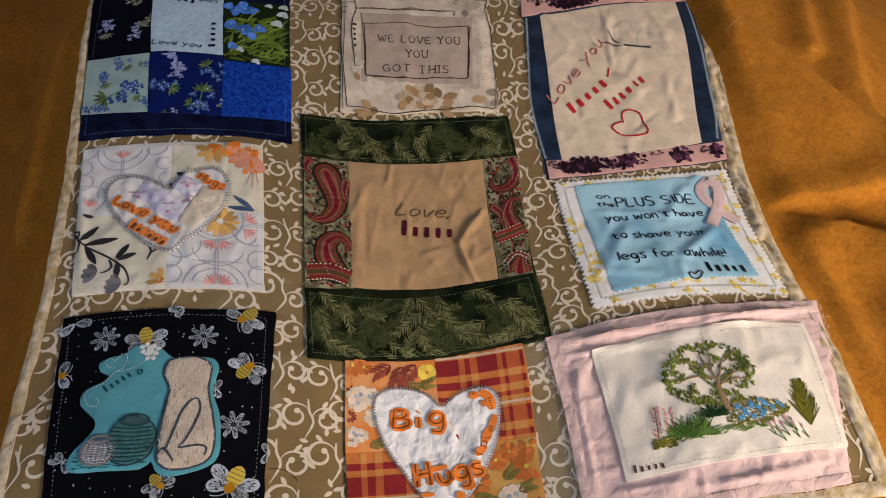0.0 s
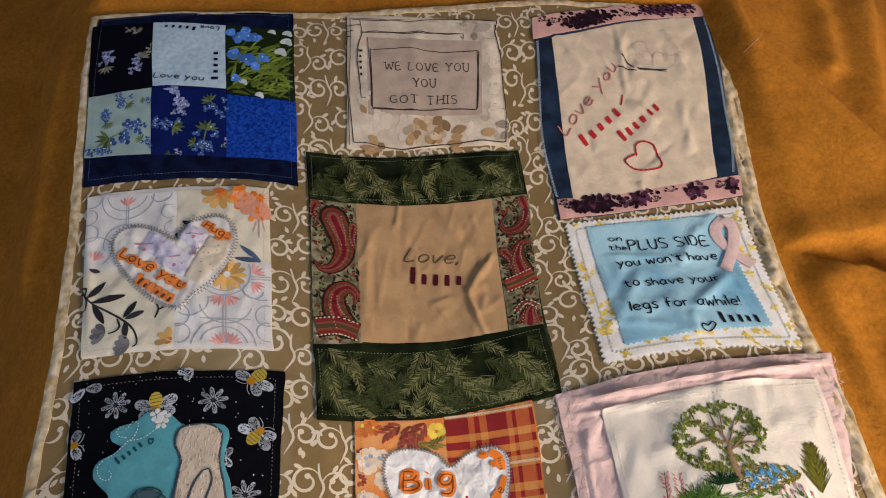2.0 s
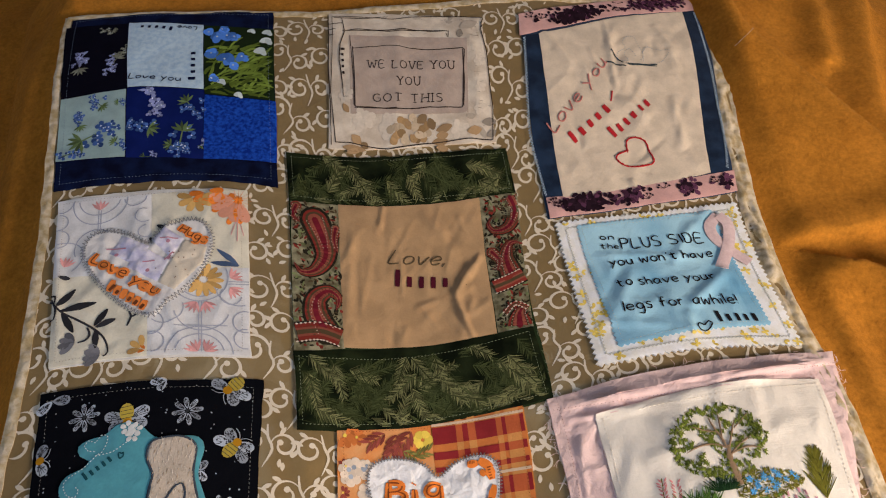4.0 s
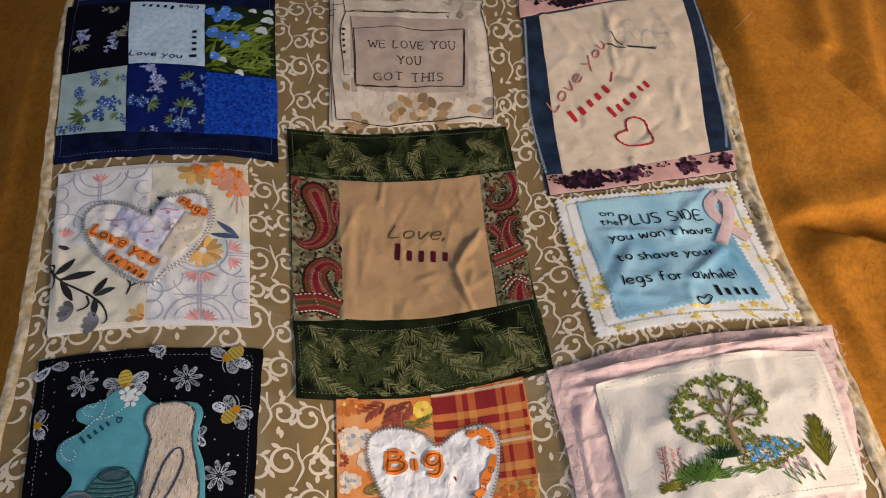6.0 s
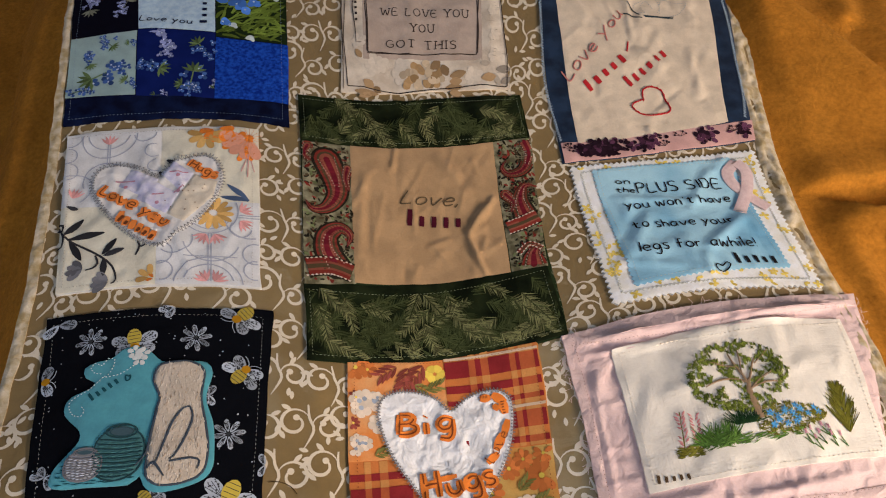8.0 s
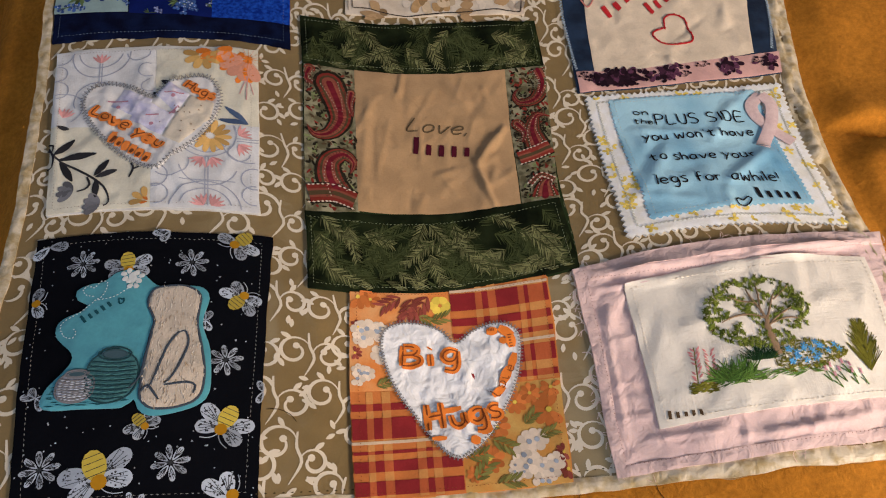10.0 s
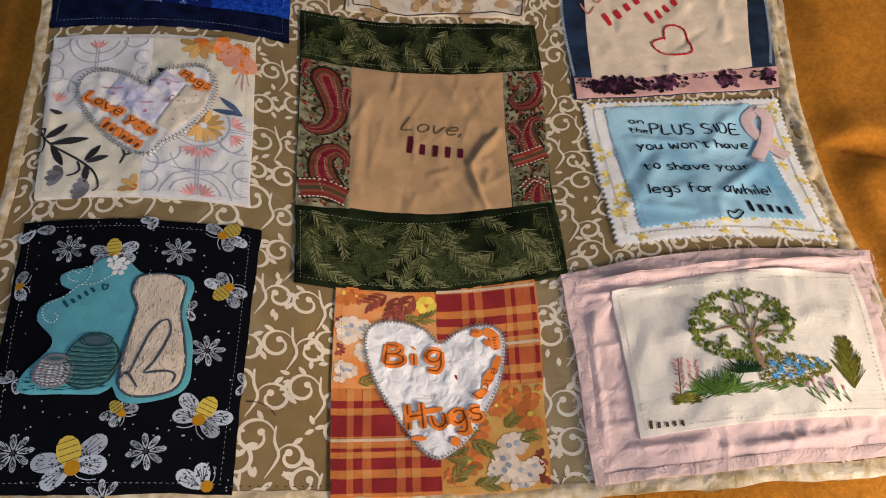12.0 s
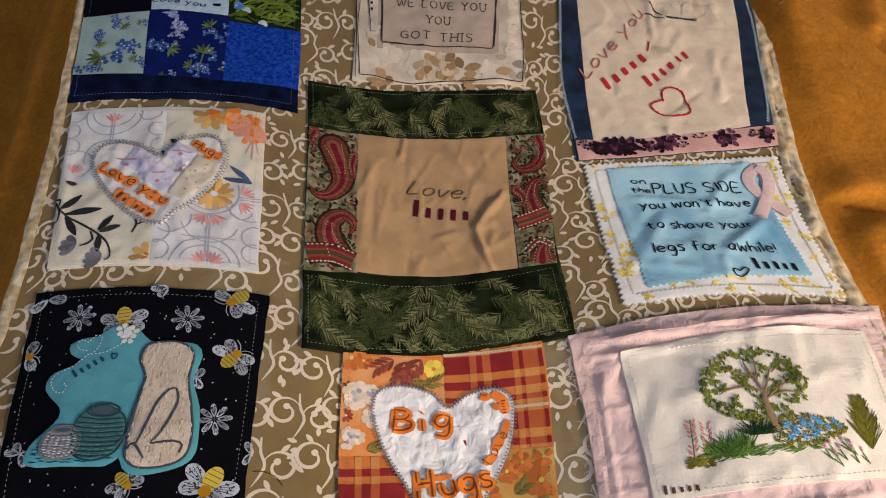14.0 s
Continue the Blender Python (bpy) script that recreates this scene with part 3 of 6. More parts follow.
tan = cloth("tan satin", (0.29, 0.198, 0.081), 0.34, 0.08, 2000, 0.1, 0.1, spec=0.5)
tan.node_tree.nodes["Principled BSDF"].inputs["Metallic"].default_value = 0.35
scroll = plain("cream scroll print", (0.64, 0.56, 0.43), 0.36, spread=0.06)
scroll.node_tree.nodes["Principled BSDF"].inputs["Specular IOR Level"].default_value = 0.5
QUILT = [(-322, 304), (373, 308), (310, -274), (-284, -274)]
part("backing", Draw().sheet(QUILT, 0.0, 4, 1.5, 3.0, 3.0, bow=(-14, -9, 0, 0)), tan, quilt, "tan satin ground cloth printed with cream scrolls")
# ---- printed motifs ----
BLOCK, PATCH, PRINT, SEWN = 2.0, 2.5, 2.8, 3.4  # heights of the layers above the ground cloth
black_ink = plain("black ink", (0.012, 0.011, 0.013), 0.7)
white_thread = plain("white thread", (0.75, 0.73, 0.68), 0.6)
rng = random.Random(11)


def scrolls(quad, skip, pitch=39.0):
    """Vines with curled ends and small leaves, all over the ground cloth."""
    d = Draw()

    def free(x, y):
        return inside(x, y, quad) and not any(inside(x, y, q) for q in skip)

    def line(pts, w, ends):
        run = []
        for p in pts:
            if free(*p):
                run.append(p)
            else:
                if len(run) > 2:
                    d.stroke(run, w, 0.35, 0.0, ends)
                run = []
        if len(run) > 2:
            d.stroke(run, w, 0.35, 0.0, ends)

    def curl(x, y, ang, r, hand):
        """A stem that leaves (x, y) and winds up into a spiral."""
        cx, cy = x - math.sin(ang) * r * hand, y + math.cos(ang) * r * hand
        a0 = math.atan2(y - cy, x - cx)
        pts = []
        for k in range(26):
            t = k / 25
            q = r * (1 - 0.62 * t ** 1.2)
            pts.append((cx + q * math.cos(a0 + hand * t * 7.2), cy + q * math.sin(a0 + hand * t * 7.2)))
        line(pts, 2.4, (0.15, 0.5))
        ex, ey = pts[-1]
        if free(ex, ey):
            d.disc(ex, ey, 2.3, 0.36, 10)
        for k in (5, 10):
            px, py = pts[k]
            out = a0 + hand * k / 25 * 7.2 + hand * 0.9
            if free(px, py) and free(px + 6 * math.cos(out), py + 6 * math.sin(out)):
                d.petal(px, py, out, 7.5, 3.3, 0.37, 0.3)

    xs, ys = [p[0] for p in quad], [p[1] for p in quad]
    j, y = 0, min(ys)
    while y < max(ys) + pitch:
        x = min(xs) + (pitch / 2 if j % 2 else 0)
        while x < max(xs) + pitch:
            bx, by = x + rng.uniform(-4, 4), y + rng.uniform(-4, 4)
            a = math.pi / 2 + rng.uniform(-0.5, 0.5)
            stem = spline([(bx - 5 * math.cos(a) - 4, by - 22), (bx + 3, by - 9), (bx, by), (bx + 6 * math.cos(a), by + 10)], 2.5)
            line(stem, 1.9, (0.2, 0.6))
            curl(bx, by, a + rng.uniform(-0.2, 0.2), rng.uniform(9.5, 12.5), 1)
            curl(bx + 2, by - 8, a + rng.uniform(-0.2, 0.2), rng.uniform(8, 11), -1)
            for k in range(3):
                t = rng.uniform(0, math.tau)
                px, py = bx + 18 * math.cos(t), by + 18 * math.sin(t)
                if free(px, py) and free(px + 6, py):
                    d.petal(px, py, t + rng.uniform(-1, 1), 6.5, 3.2, 0.38, 0.3)
            x += pitch
        y += pitch * 0.86
        j += 1
    return d


def pine(quads, count):
    """Fir twigs, needle by needle, in a dark and a light printing."""
    dark, light = Draw(), Draw()
    for n in range(count):
        quad = quads[n % len(quads)]
        x, y = at(quad, rng.random(), rng.random())
        a = rng.choice((-1, 1)) * rng.uniform(0.2, 1.3) - math.pi / 2 * rng.choice((0, 1, 1))
        d = light if n > count * 0.68 else dark
        off = PRINT + 0.4 + 0.0004 * n
        length = rng.uniform(20, 38)
        k = 0
        while k < length:
            px, py = x + k * math.cos(a), y + k * math.sin(a)
            for side in (-1, 1):
                b = a + side * rng.uniform(0.55, 0.9)
                s = rng.uniform(8, 12) * (1 - 0.45 * k / length)
                ex, ey = px + s * math.cos(b), py + s * math.sin(b)
                if inside(px, py, quad) and inside(ex, ey, quad):
                    d.stroke([(px, py), ((px + ex) / 2, (py + ey) / 2), (ex, ey)], rng.uniform(0.55, 0.95), off, 0.0, (0.8, 0.2))
            k += 1.5
        ex, ey = x + length * math.cos(a), y + length * math.sin(a)
        if inside(x, y, quad) and inside(ex, ey, quad):
            dark.stroke([(x, y), (ex, ey)], 0.9, off + 0.02)
    return dark, light


def sprig(petals, leaves, dots, x, y, ang, size, off, quad, n=11):
    """A spray of small bell flowers with leaves at its foot."""
    for k in range(n):
        t = k / n
        a = ang + rng.uniform(-0.25, 0.25)
        px, py = x + size * (0.2 + t) * math.cos(a) + rng.uniform(-1, 1) * size * 0.4 * (1.1 - t), y + size * (0.2 + t) * math.sin(a) + rng.uniform(-1, 1) * size * 0.4 * (1.1 - t)
        if inside(px, py, quad):
            r = size * 0.105 * (1.15 - 0.45 * t)
            for s in (-0.8, 0.8, 2.6):
                petals.petal(px, py, a + s, r * 1.7, r * 1.5, off + rng.uniform(0, 0.04), 0.42)
            dots.disc(px, py, r * 0.3, off + 0.08, 5)
    for k in range(6):
        a = ang + math.pi + (k - 2.5) * 0.5
        ex, ey = x + size * 0.5 * math.cos(a), y + size * 0.5 * math.sin(a)
        if inside(x, y, quad) and inside(ex, ey, quad):
            leaves.petal(x, y, a, size * 0.48, size * 0.12, off + 0.05, 0.2)
    if inside(x, y, quad):
        leaves.stroke([(x, y), (x + size * 0.6 * math.cos(ang), y + size * 0.6 * math.sin(ang))], size * 0.05, off + 0.01)


def blossom(d, x, y, r, n, off, quad=None, width=0.75, turn=0.0, bulge=0.0):
    for k in range(n):
        a = turn + k * math.tau / n
        if quad is None or inside(x + r * 0.9 * math.cos(a), y + r * 0.9 * math.sin(a), quad):
            d.petal(x + r * 0.16 * math.cos(a), y + r * 0.16 * math.sin(a), a, r * 0.86, r * width, off + 0.004 * k, 0.45, bulge)


def leaf_pair(d, a, b, w, off):
    ang = math.atan2(b[1] - a[1], b[0] - a[0])
    d.petal(a[0], a[1], ang, math.hypot(b[0] - a[0], b[1] - a[1]), w, off, 0.28)


def bar(d, a, b, high, off, count=5):
    """Plain upright bars in place of a name."""
    dx, dy = b[0] - a[0], b[1] - a[1]
    r = math.hypot(dx, dy)
    nx, ny, w = -dy / r, dx / r, r / count
    for k in range(count):
        c = lerp(a, b, (k + 0.5) / count)
        h = high * (1.45 if k == 0 else rng.uniform(0.8, 1.1)) / 2
        lift = h - high / 2 if k == 0 else 0
        d.stroke([(c[0] + nx * (t * h + lift), c[1] + ny * (t * h + lift)) for t in (-1, -0.3, 0.3, 1)], w * 0.42, off, 0.08, (0.9, 0.9))
    return d


# ---- ground cloth: scrolls, hem and stitching ----
B = dict(
    tl=[(-313, 295), (-116, 292), (-114, 94), (-300, 92)],
    tm=[(-60, 288), (97, 266), (97, 140), (-66, 139)],
    tr=[(135, 269), (354, 318), (323, 63), (136, 57)],
    ml=[(-294, 81), (-139, 85), (-133, -70), (-274, -73)],
    c=[(-106, 130), (106, 133), (103, -118), (-99, -124)],
    mr=[(143, 52), (317, 51), (306, -107), (140, -102)],
    bl=[(-276, -92), (-124, -87), (-125, -269), (-250, -267)],
    bm=[(-70, -119), (80, -117), (71, -269), (-69, -272)],
    br=[(98, -118), (328, -115), (277, -265), (99, -269)],
)
part("scroll_print", scrolls([(-314, 284), (356, 290), (300, -268), (-278, -268)], [inset(q, 4) for q in B.values()]), scroll, quilt, "cream scroll vines printed on satin", kind="stuff")
hem_cloth = cloth("hem satin", (0.38, 0.28, 0.13), 0.48, 0.12, 2000, 0.12, 0.1, blotch=(0.6, 0.51, 0.37), blotch_size=120, spec=0.4, crinkle=(110, 0.32))
for name, quad, bow in (
    ("hem", [(-323, 304), (-315, 302), (-277, -272), (-285, -275)], (0, 0, 0, 0)),
    ("hem", [(356, 308), (375, 309), (312, -275), (297, -273)], (0, -9, 0, -9)),
    ("hem", [(-321, 305), (373, 310), (371, 302), (-319, 297)], (-14, 0, -14, 0)),
    ("hem", [(-283, -267), (308, -266), (311, -276), (-285, -276)], (0, 0, 0, 0)),
):
    part(name, Draw().sheet(quad, 1.2, 2.2, 0.8, 3.0, 1.2, rip=5.5 if quad[0][0] > 300 else 3.6, bow=bow), hem_cloth, quilt, "turned and gathered satin hem")
seam = Draw()
seam.stitches([(-280, -264), (-100, -264), (80, -263), (298, -263)], 1.6, 2.0, 3.0, 0.9)
part("stitching", seam, plain("brown thread", (0.06, 0.045, 0.02), 0.7), quilt, "brown stitches along the hem")


def block(key, colour, label, skirt=1.8, off=BLOCK, rip=0.0, **kw):
    return part("block", Draw().sheet(B[key], off, 2.2 if key in ("tm", "br") else 3.5, 0.8, skirt, 0.7, rip), cloth("ground " + key, colour, **kw), quilt, label)


# ---- blue six-patch block ----
navy = dict(blotch=(0.003, 0.004, 0.016), blotch_size=70, sheen=0.0, rough=0.8)
tl = block("tl", (0.005, 0.01, 0.04), "navy framed block of six blue floral patches", **navy)
P1 = [(-317, 283), (-256, 278), (-247, 192), (-306, 187)]
P2 = [(-255, 279), (-183, 272), (-179, 189), (-247, 193)]
P3 = [(-182, 271), (-115, 265), (-115, 181), (-178, 184)]
P4 = [(-306, 187), (-248, 191), (-243, 119), (-302, 121)]
P5 = [(-247, 192), (-179, 188), (-176, 115), (-242, 118)]
P6 = [(-178, 183), (-114, 180), (-114, 118), (-176, 115)]
part("patch", Draw().sheet(P1, PATCH, 4, 0.5, 0.6, 0.3), cloth("black cotton", (0.003, 0.003, 0.008), sheen=0.0), tl, "black floral patch")
part("patch", Draw().sheet(P2, PATCH, 4, 0.5, 0.6, 0.3), cloth("sky cotton", (0.33, 0.47, 0.62), blotch=(0.44, 0.58, 0.68), blotch_size=220), tl, "pale blue mottled patch")
part("patch", Draw().sheet(P3, PATCH, 4, 0.5, 0.6, 0.3), cloth("meadow cotton", (0.012, 0.022, 0.008), sheen=0.0), tl, "meadow patch with blue flowers and green blades")
part("patch", Draw().sheet(P4, PATCH, 4, 0.5, 0.6, 0.3), cloth("mint cotton", (0.28, 0.4, 0.4)), tl, "pale mint patch with blue sprigs")
part("patch", Draw().sheet(P5, PATCH, 4, 0.5, 0.6, 0.3), cloth("royal cotton", (0.005, 0.012, 0.1), sheen=0.0), tl, "royal blue patch with blue sprigs")
part("patch", Draw().sheet(P6, PATCH, 4, 0.5, 0.6, 0.3), cloth("cobalt cotton", (0.012, 0.07, 0.42), blotch=(0.004, 0.022, 0.2), blotch_size=330, sheen=0.0), tl, "cobalt blue tone on tone patch")
bells = {k: Draw() for k in ("blue", "lilac", "leaf", "grey", "dot")}
for (x, y), a, s, petals, leaves, quad in (
    ((-293.3, 220.2), 1.75, 15, "lilac", "grey", P1), ((-259.6, 227.7), -2.0, 14, "lilac", "grey", P1), ((-268.9, 268.8), 2.9, 9, "grey", "grey", P1), ((-255.0, 235.2), 1.2, 7, "grey", "grey", P1),
    ((-285.0, 155.2), 1.9, 11, "blue", "leaf", P4), ((-282.1, 139.4), 0.45, 22, "blue", "leaf", P4), ((-267.8, 174.0), 2.4, 11, "blue", "leaf", P4), ((-252.3, 134.7), -0.6, 10, "blue", "leaf", P4), ((-299.1, 125.2), 0.2, 14, "blue", "leaf", P4), ((-253.1, 176.5), 0.1, 7, "blue", "leaf", P4),
    ((-225.1, 186.7), -1.3, 19, "lilac", "lilac", P5), ((-224.3, 146.7), 2.8, 17, "blue", "leaf", P5), ((-192.5, 174.0), -0.9, 15, "blue", "leaf", P5), ((-195.1, 142.4), -1.7, 19, "blue", "leaf", P5), ((-204.5, 128.1), -0.3, 12, "blue", "leaf", P5), ((-226.1, 117.3), 0.0, 8, "lilac", "leaf", P5), ((-178.1, 127.5), 1.2, 6, "lilac", "leaf", P5),
):
    sprig(bells[petals], bells[leaves], bells["dot"], x, y, a, s * 1.25, PRINT, quad, 13)
blades = Draw()
for k in range(190):  # meadow blades
    x, y = at(P3, rng.random(), rng.uniform(0.35, 1))
    a = rng.gauss(0.35, 0.5) + (math.pi if rng.random() < 0.2 else 0)
    s = rng.uniform(9, 20)
    if inside(x, y, P3) and inside(x + s * math.cos(a), y + s * math.sin(a), P3):
        blades.stroke(spline([(x, y), (x + s * 0.5 * math.cos(a + 0.15), y + s * 0.5 * math.sin(a + 0.15)), (x + s * math.cos(a), y + s * math.sin(a))], 3), rng.uniform(1.6, 3.6), PRINT + 0.001 * k, 0.0, (0.6, 0.1))
meadow, meadow_white = Draw(), Draw()
for (x, y), r in (((-176.3, 259.1), 7), ((-167.9, 252.2), 8), ((-158.9, 254.2), 8), ((-172.4, 230.6), 8), ((-159.9, 223.4), 9), ((-144.3, 227.2), 7), ((-151.9, 252.7), 6), ((-163.9, 262.9), 6), ((-171.1, 199.5), 6), ((-151.9, 216.4), 6)):
    for k in range(4):
        meadow.disc(x + rng.uniform(-0.4, 0.4) * r, y + rng.uniform(-0.4, 0.4) * r, r * 0.75, PRINT + 0.2 + 0.02 * k, 12, r * 0.5, rng.uniform(0, 3))
    meadow_white.disc(x - 1, y + 1, 1.0, PRINT + 0.32, 6)
for (x, y), r in (((-128.6, 234.1), 6), ((-123.0, 247.0), 6), ((-122.0, 258.7), 5), ((-137.2, 260.8), 4), ((-163.4, 196.3), 4), ((-148.1, 183.2), 4)):
    meadow_white.petal(x - r, y, 0.3, r * 2, r * 1.3, PRINT + 0.25)
    meadow_white.petal(x, y + r * 0.6, -0.9, r * 1.6, r, PRINT + 0.27)
motifs("sprig_print", [
    (bells["blue"], plain("bell blue", (0.045, 0.1, 0.29), island=0.5)), (bells["lilac"], plain("bell lilac", (0.2, 0.23, 0.42), island=0.45)),
    (bells["leaf"], plain("print leaf", (0.1, 0.15, 0.06), island=0.55)), (bells["grey"], plain("print grey leaf", (0.2, 0.21, 0.16), island=0.4)),
    (bells["dot"], plain("print dot", (0.55, 0.62, 0.75), island=0.3))], tl, "sprig of small bell flowers")
part("blade_print", blades, plain("meadow blade", (0.11, 0.16, 0.025), island=0.7), tl, kind="stuff")
motifs("flower_print", [(meadow, plain("meadow blue", (0.07, 0.2, 0.62), island=0.45)), (meadow_white, plain("meadow white", (0.45, 0.52, 0.52), island=0.3))], tl, "blue and white meadow flower", 0.0)
ink = Draw()
write(ink, "Love you", (-246.3, 202.5), (-199.6, 196.7), 6.0, PRINT + 0.2, 1.0, wobble=0.3)
write(ink, "Love", (-189.1, 267.9), (-207.0, 270.6), 5.2, PRINT + 0.2, 1.0, wobble=0.3)
bar(ink, (-210.0, 266.1), (-244.5, 270.9), 4.0, PRINT + 0.2)
bar(ink, (-188.4, 196.0), (-190.2, 235.0), 4.6, PRINT + 0.2)
motifs("lettering", [(ink, plain("navy thread", (0.006, 0.009, 0.035), 0.7))], tl, "navy stitched word", 1.2)
q = inset(B["tl"], 5)
part("stitching", Draw().stitches(ring(q), BLOCK + 1.0, 1.8, 1.1, 0.38), plain("pale blue thread", (0.2, 0.26, 0.36), 0.6), tl)

# ---- printed motto block ----
STAMP = BLOCK + 0.65
tm = block("tm", (0.67, 0.59, 0.48), "cream block printed with a motto and brown roses", blotch=(0.5, 0.42, 0.33), blotch_size=45)
part("panel", Draw().sheet([(-41, 255), (78, 241), (72, 168), (-44, 171)], PATCH - 0.2, 4, 0.3, 0.2, 0.3), cloth("taupe panel", (0.46, 0.365, 0.3)), tm, "taupe motto panel")
ink = Draw()
W = 0.95
for pts in (
    [(-38, 239), (-3, 239), (35, 232), (74, 230), (70, 201), (67, 173), (32, 175), (1, 174), (-26, 177), (-40, 177), (-39, 206), (-40, 254)],
    [(72, 229), (71, 199), (68, 174)], [(-38, 241), (-38, 210), (-39, 177)], [(1, 175), (-26, 176), (-40, 176)],
    [(-47, 261), (-31, 262), (-10, 258), (16, 257), (41, 252), (60, 251), (59, 243), (57, 249)], [(-44, 261), (-18, 259), (-1, 256), (33, 254), (61, 251)],
    [(-47, 279), (-45, 260), (-50, 244), (-52, 227), (-51, 213), (-50, 199), (-50, 187), (-45, 187)],
    [(-57, 282), (-28, 278), (2, 272), (30, 272), (64, 269), (97, 265), (93, 252), (96, 226), (96, 195), (97, 171), (94, 141), (68, 144), (35, 141), (6, 140), (-10, 138), (-26, 140), (-46, 144), (-60, 144), (-61, 171), (-62, 193), (-59, 229), (-57, 261), (-57, 282)],
    [(-61, 285), (-61, 255), (-63, 220), (-63, 184), (-64, 141)], [(-55, 280), (-30, 276), (0, 275)], [(94, 260), (95, 252)], [(-62, 270), (-47, 272)], [(-62, 262), (-54, 263)], [(-62, 255), (-56, 255)],
):
    ink.stroke([(x, y) for x, y, a in along(pts, 3.0)] + [pts[-1]], W, STAMP, 0.0, (0.7, 0.5))
write(ink, "WE LOVE YOU", (-25.7, 216.2), (62.7, 209.7), 7.6, STAMP, 0.8, serif=True, wobble=0.1)
write(ink, "YOU", (2.5, 197.6), (27.4, 196.4), 7.6, STAMP, 0.8, serif=True, wobble=0.1)
write(ink, "GOT THIS", (-21.2, 182.4), (46.8, 179.3), 7.6, STAMP, 0.8, serif=True, wobble=0.1)
bar(ink, (-48.5, 240.2), (-48.5, 208.2), 2.6, STAMP)
part("lettering", ink, plain("sepia ink", (0.035, 0.025, 0.022), 0.75), tm, "dark printed lines and motto")
rose, rose2, bud = Draw(), Draw(), Draw()
rx, ry = (13.0, 152.3)
for k in range(26):
    a, r = k * 2.4, 3 + 0.62 * k
    d = (rose, rose2)[k % 2]
    d.petal(rx + r * math.cos(a) - 3 * math.sin(a), ry + r * 0.62 * math.sin(a) * (1 if math.sin(a) > -0.3 else 0.55), a + 1.2, 9, 7.5, STAMP - 0.1 - 0.004 * k, 0.45)
for a, b, w in (((-44.4, 151.1), (-35.9, 143.1), 9), ((-31.3, 137.1), (-54.0, 140.0), 7), ((-35.9, 144.2), (-29.2, 139.2), 7), ((38.1, 152.6), (54.7, 156.7), 8), ((32.0, 164.9), (36.2, 153.7), 9), ((20.2, 160.4), (30.2, 168.0), 9), ((33.0, 141.8), (49.7, 142.9), 8), ((69.1, 150.3), (83.9, 151.9), 9), ((37.7, 147.6), (50.2, 148.9), 8), ((9.7, 157.8), (12.2, 162.8), 6), ((-50.7, 180.0), (-45.8, 171.7), 6), ((-50.3, 134.4), (-36.3, 137.8), 6), ((36.8, 137.6), (48.9, 135.0), 7)):
    leaf_pair(bud, a, b, w, STAMP - 0.1)
wing = Draw()
for a, b, w in (((71.2, 253.7), (90.5, 260.5), 11), ((72.1, 252.3), (69.9, 242.4), 7), ((65.6, 262.1), (58.1, 262.6), 5), ((61.5, 263.7), (66.6, 270.4), 4), ((69.4, 163.9), (78.9, 164.5), 6), ((84.5, 158.1), (99.3, 158.4), 8), ((88.4, 144.7), (98.4, 150.3), 7), ((82.1, 155.2), (87.1, 142.8), 6)):
    leaf_pair(wing, a, b, w, STAMP - 0.15)
for k in range(46):
    x, y = at(B["tm"], rng.uniform(0.9, 0.98) if k % 2 else rng.uniform(0.5, 0.95), rng.uniform(0.05, 0.9) if k % 2 else rng.choice((0.05, 0.19)))
    wing.stroke([(x, y), (x + rng.uniform(1, 4), y + rng.uniform(-1, 1))], 0.5, STAMP)
pale_roses = Draw()
for u, t, r in ((0.2, 0.82, 15), (0.36, 0.86, 16), (0.62, 0.92, 12), (0.78, 0.9, 12), (0.1, 0.66, 10), (0.93, 0.6, 8), (0.94, 0.4, 8), (0.92, 0.75, 9)):
    x, y = at(B["tm"], u, t)
    for k in range(9):
        pale_roses.petal(x, y, k * 2.4, r * (0.5 + 0.05 * k), r * 0.5, STAMP - 0.3 + 0.004 * k, 0.45)
part("rose_print", pale_roses, plain("pale rose print", (0.62, 0.54, 0.44), island=0.07), tm, kind="stuff")
motifs("rose_print", [(rose, plain("rose print", (0.52, 0.41, 0.28), island=0.2)), (rose2, plain("rose print dark", (0.36, 0.23, 0.11), island=0.35))], tm, "brown rose print", one=True)
motifs("leaf_print", [(bud, plain("brown leaf print", (0.32, 0.21, 0.11), island=0.35))], tm, "brown leaf print", 0.0)
part("butterfly_print", wing, plain("grey print", (0.36, 0.31, 0.25), island=0.35), tm, "grey butterfly and postmark print", kind="stuff")

# ---- stitched heart and butterfly block ----
tr = block("tr", (0.014, 0.03, 0.065), "cream block framed with denim blue and pink floral strips")
part("panel", Draw().sheet([(153, 244), (331, 291), (304, 87), (155, 77)], PATCH + 0.3, 2.0, 0.5, 0.8, 0.4, bow=(-1, 0, -1, 0)), cloth("cream muslin", (0.66, 0.55, 0.42), weave=1100), tr, "creased cream muslin panel")
denim = cloth("denim blue cotton", (0.014, 0.03, 0.065), blotch=(0.006, 0.013, 0.03), blotch_size=50, sheen=0.05)
part("strip", Draw().sheet([(136, 242), (153, 244), (155, 77), (137, 79)], PATCH, 3.5, 0.5, 0.6, 0.4, bow=(0, 0, 0, -3)), denim, tr, "denim blue strip")
part("strip", Draw().sheet([(331, 291), (351, 297), (322, 86), (304, 86)], PATCH, 3.5, 0.5, 0.6, 0.4), denim, tr, "denim blue strip")
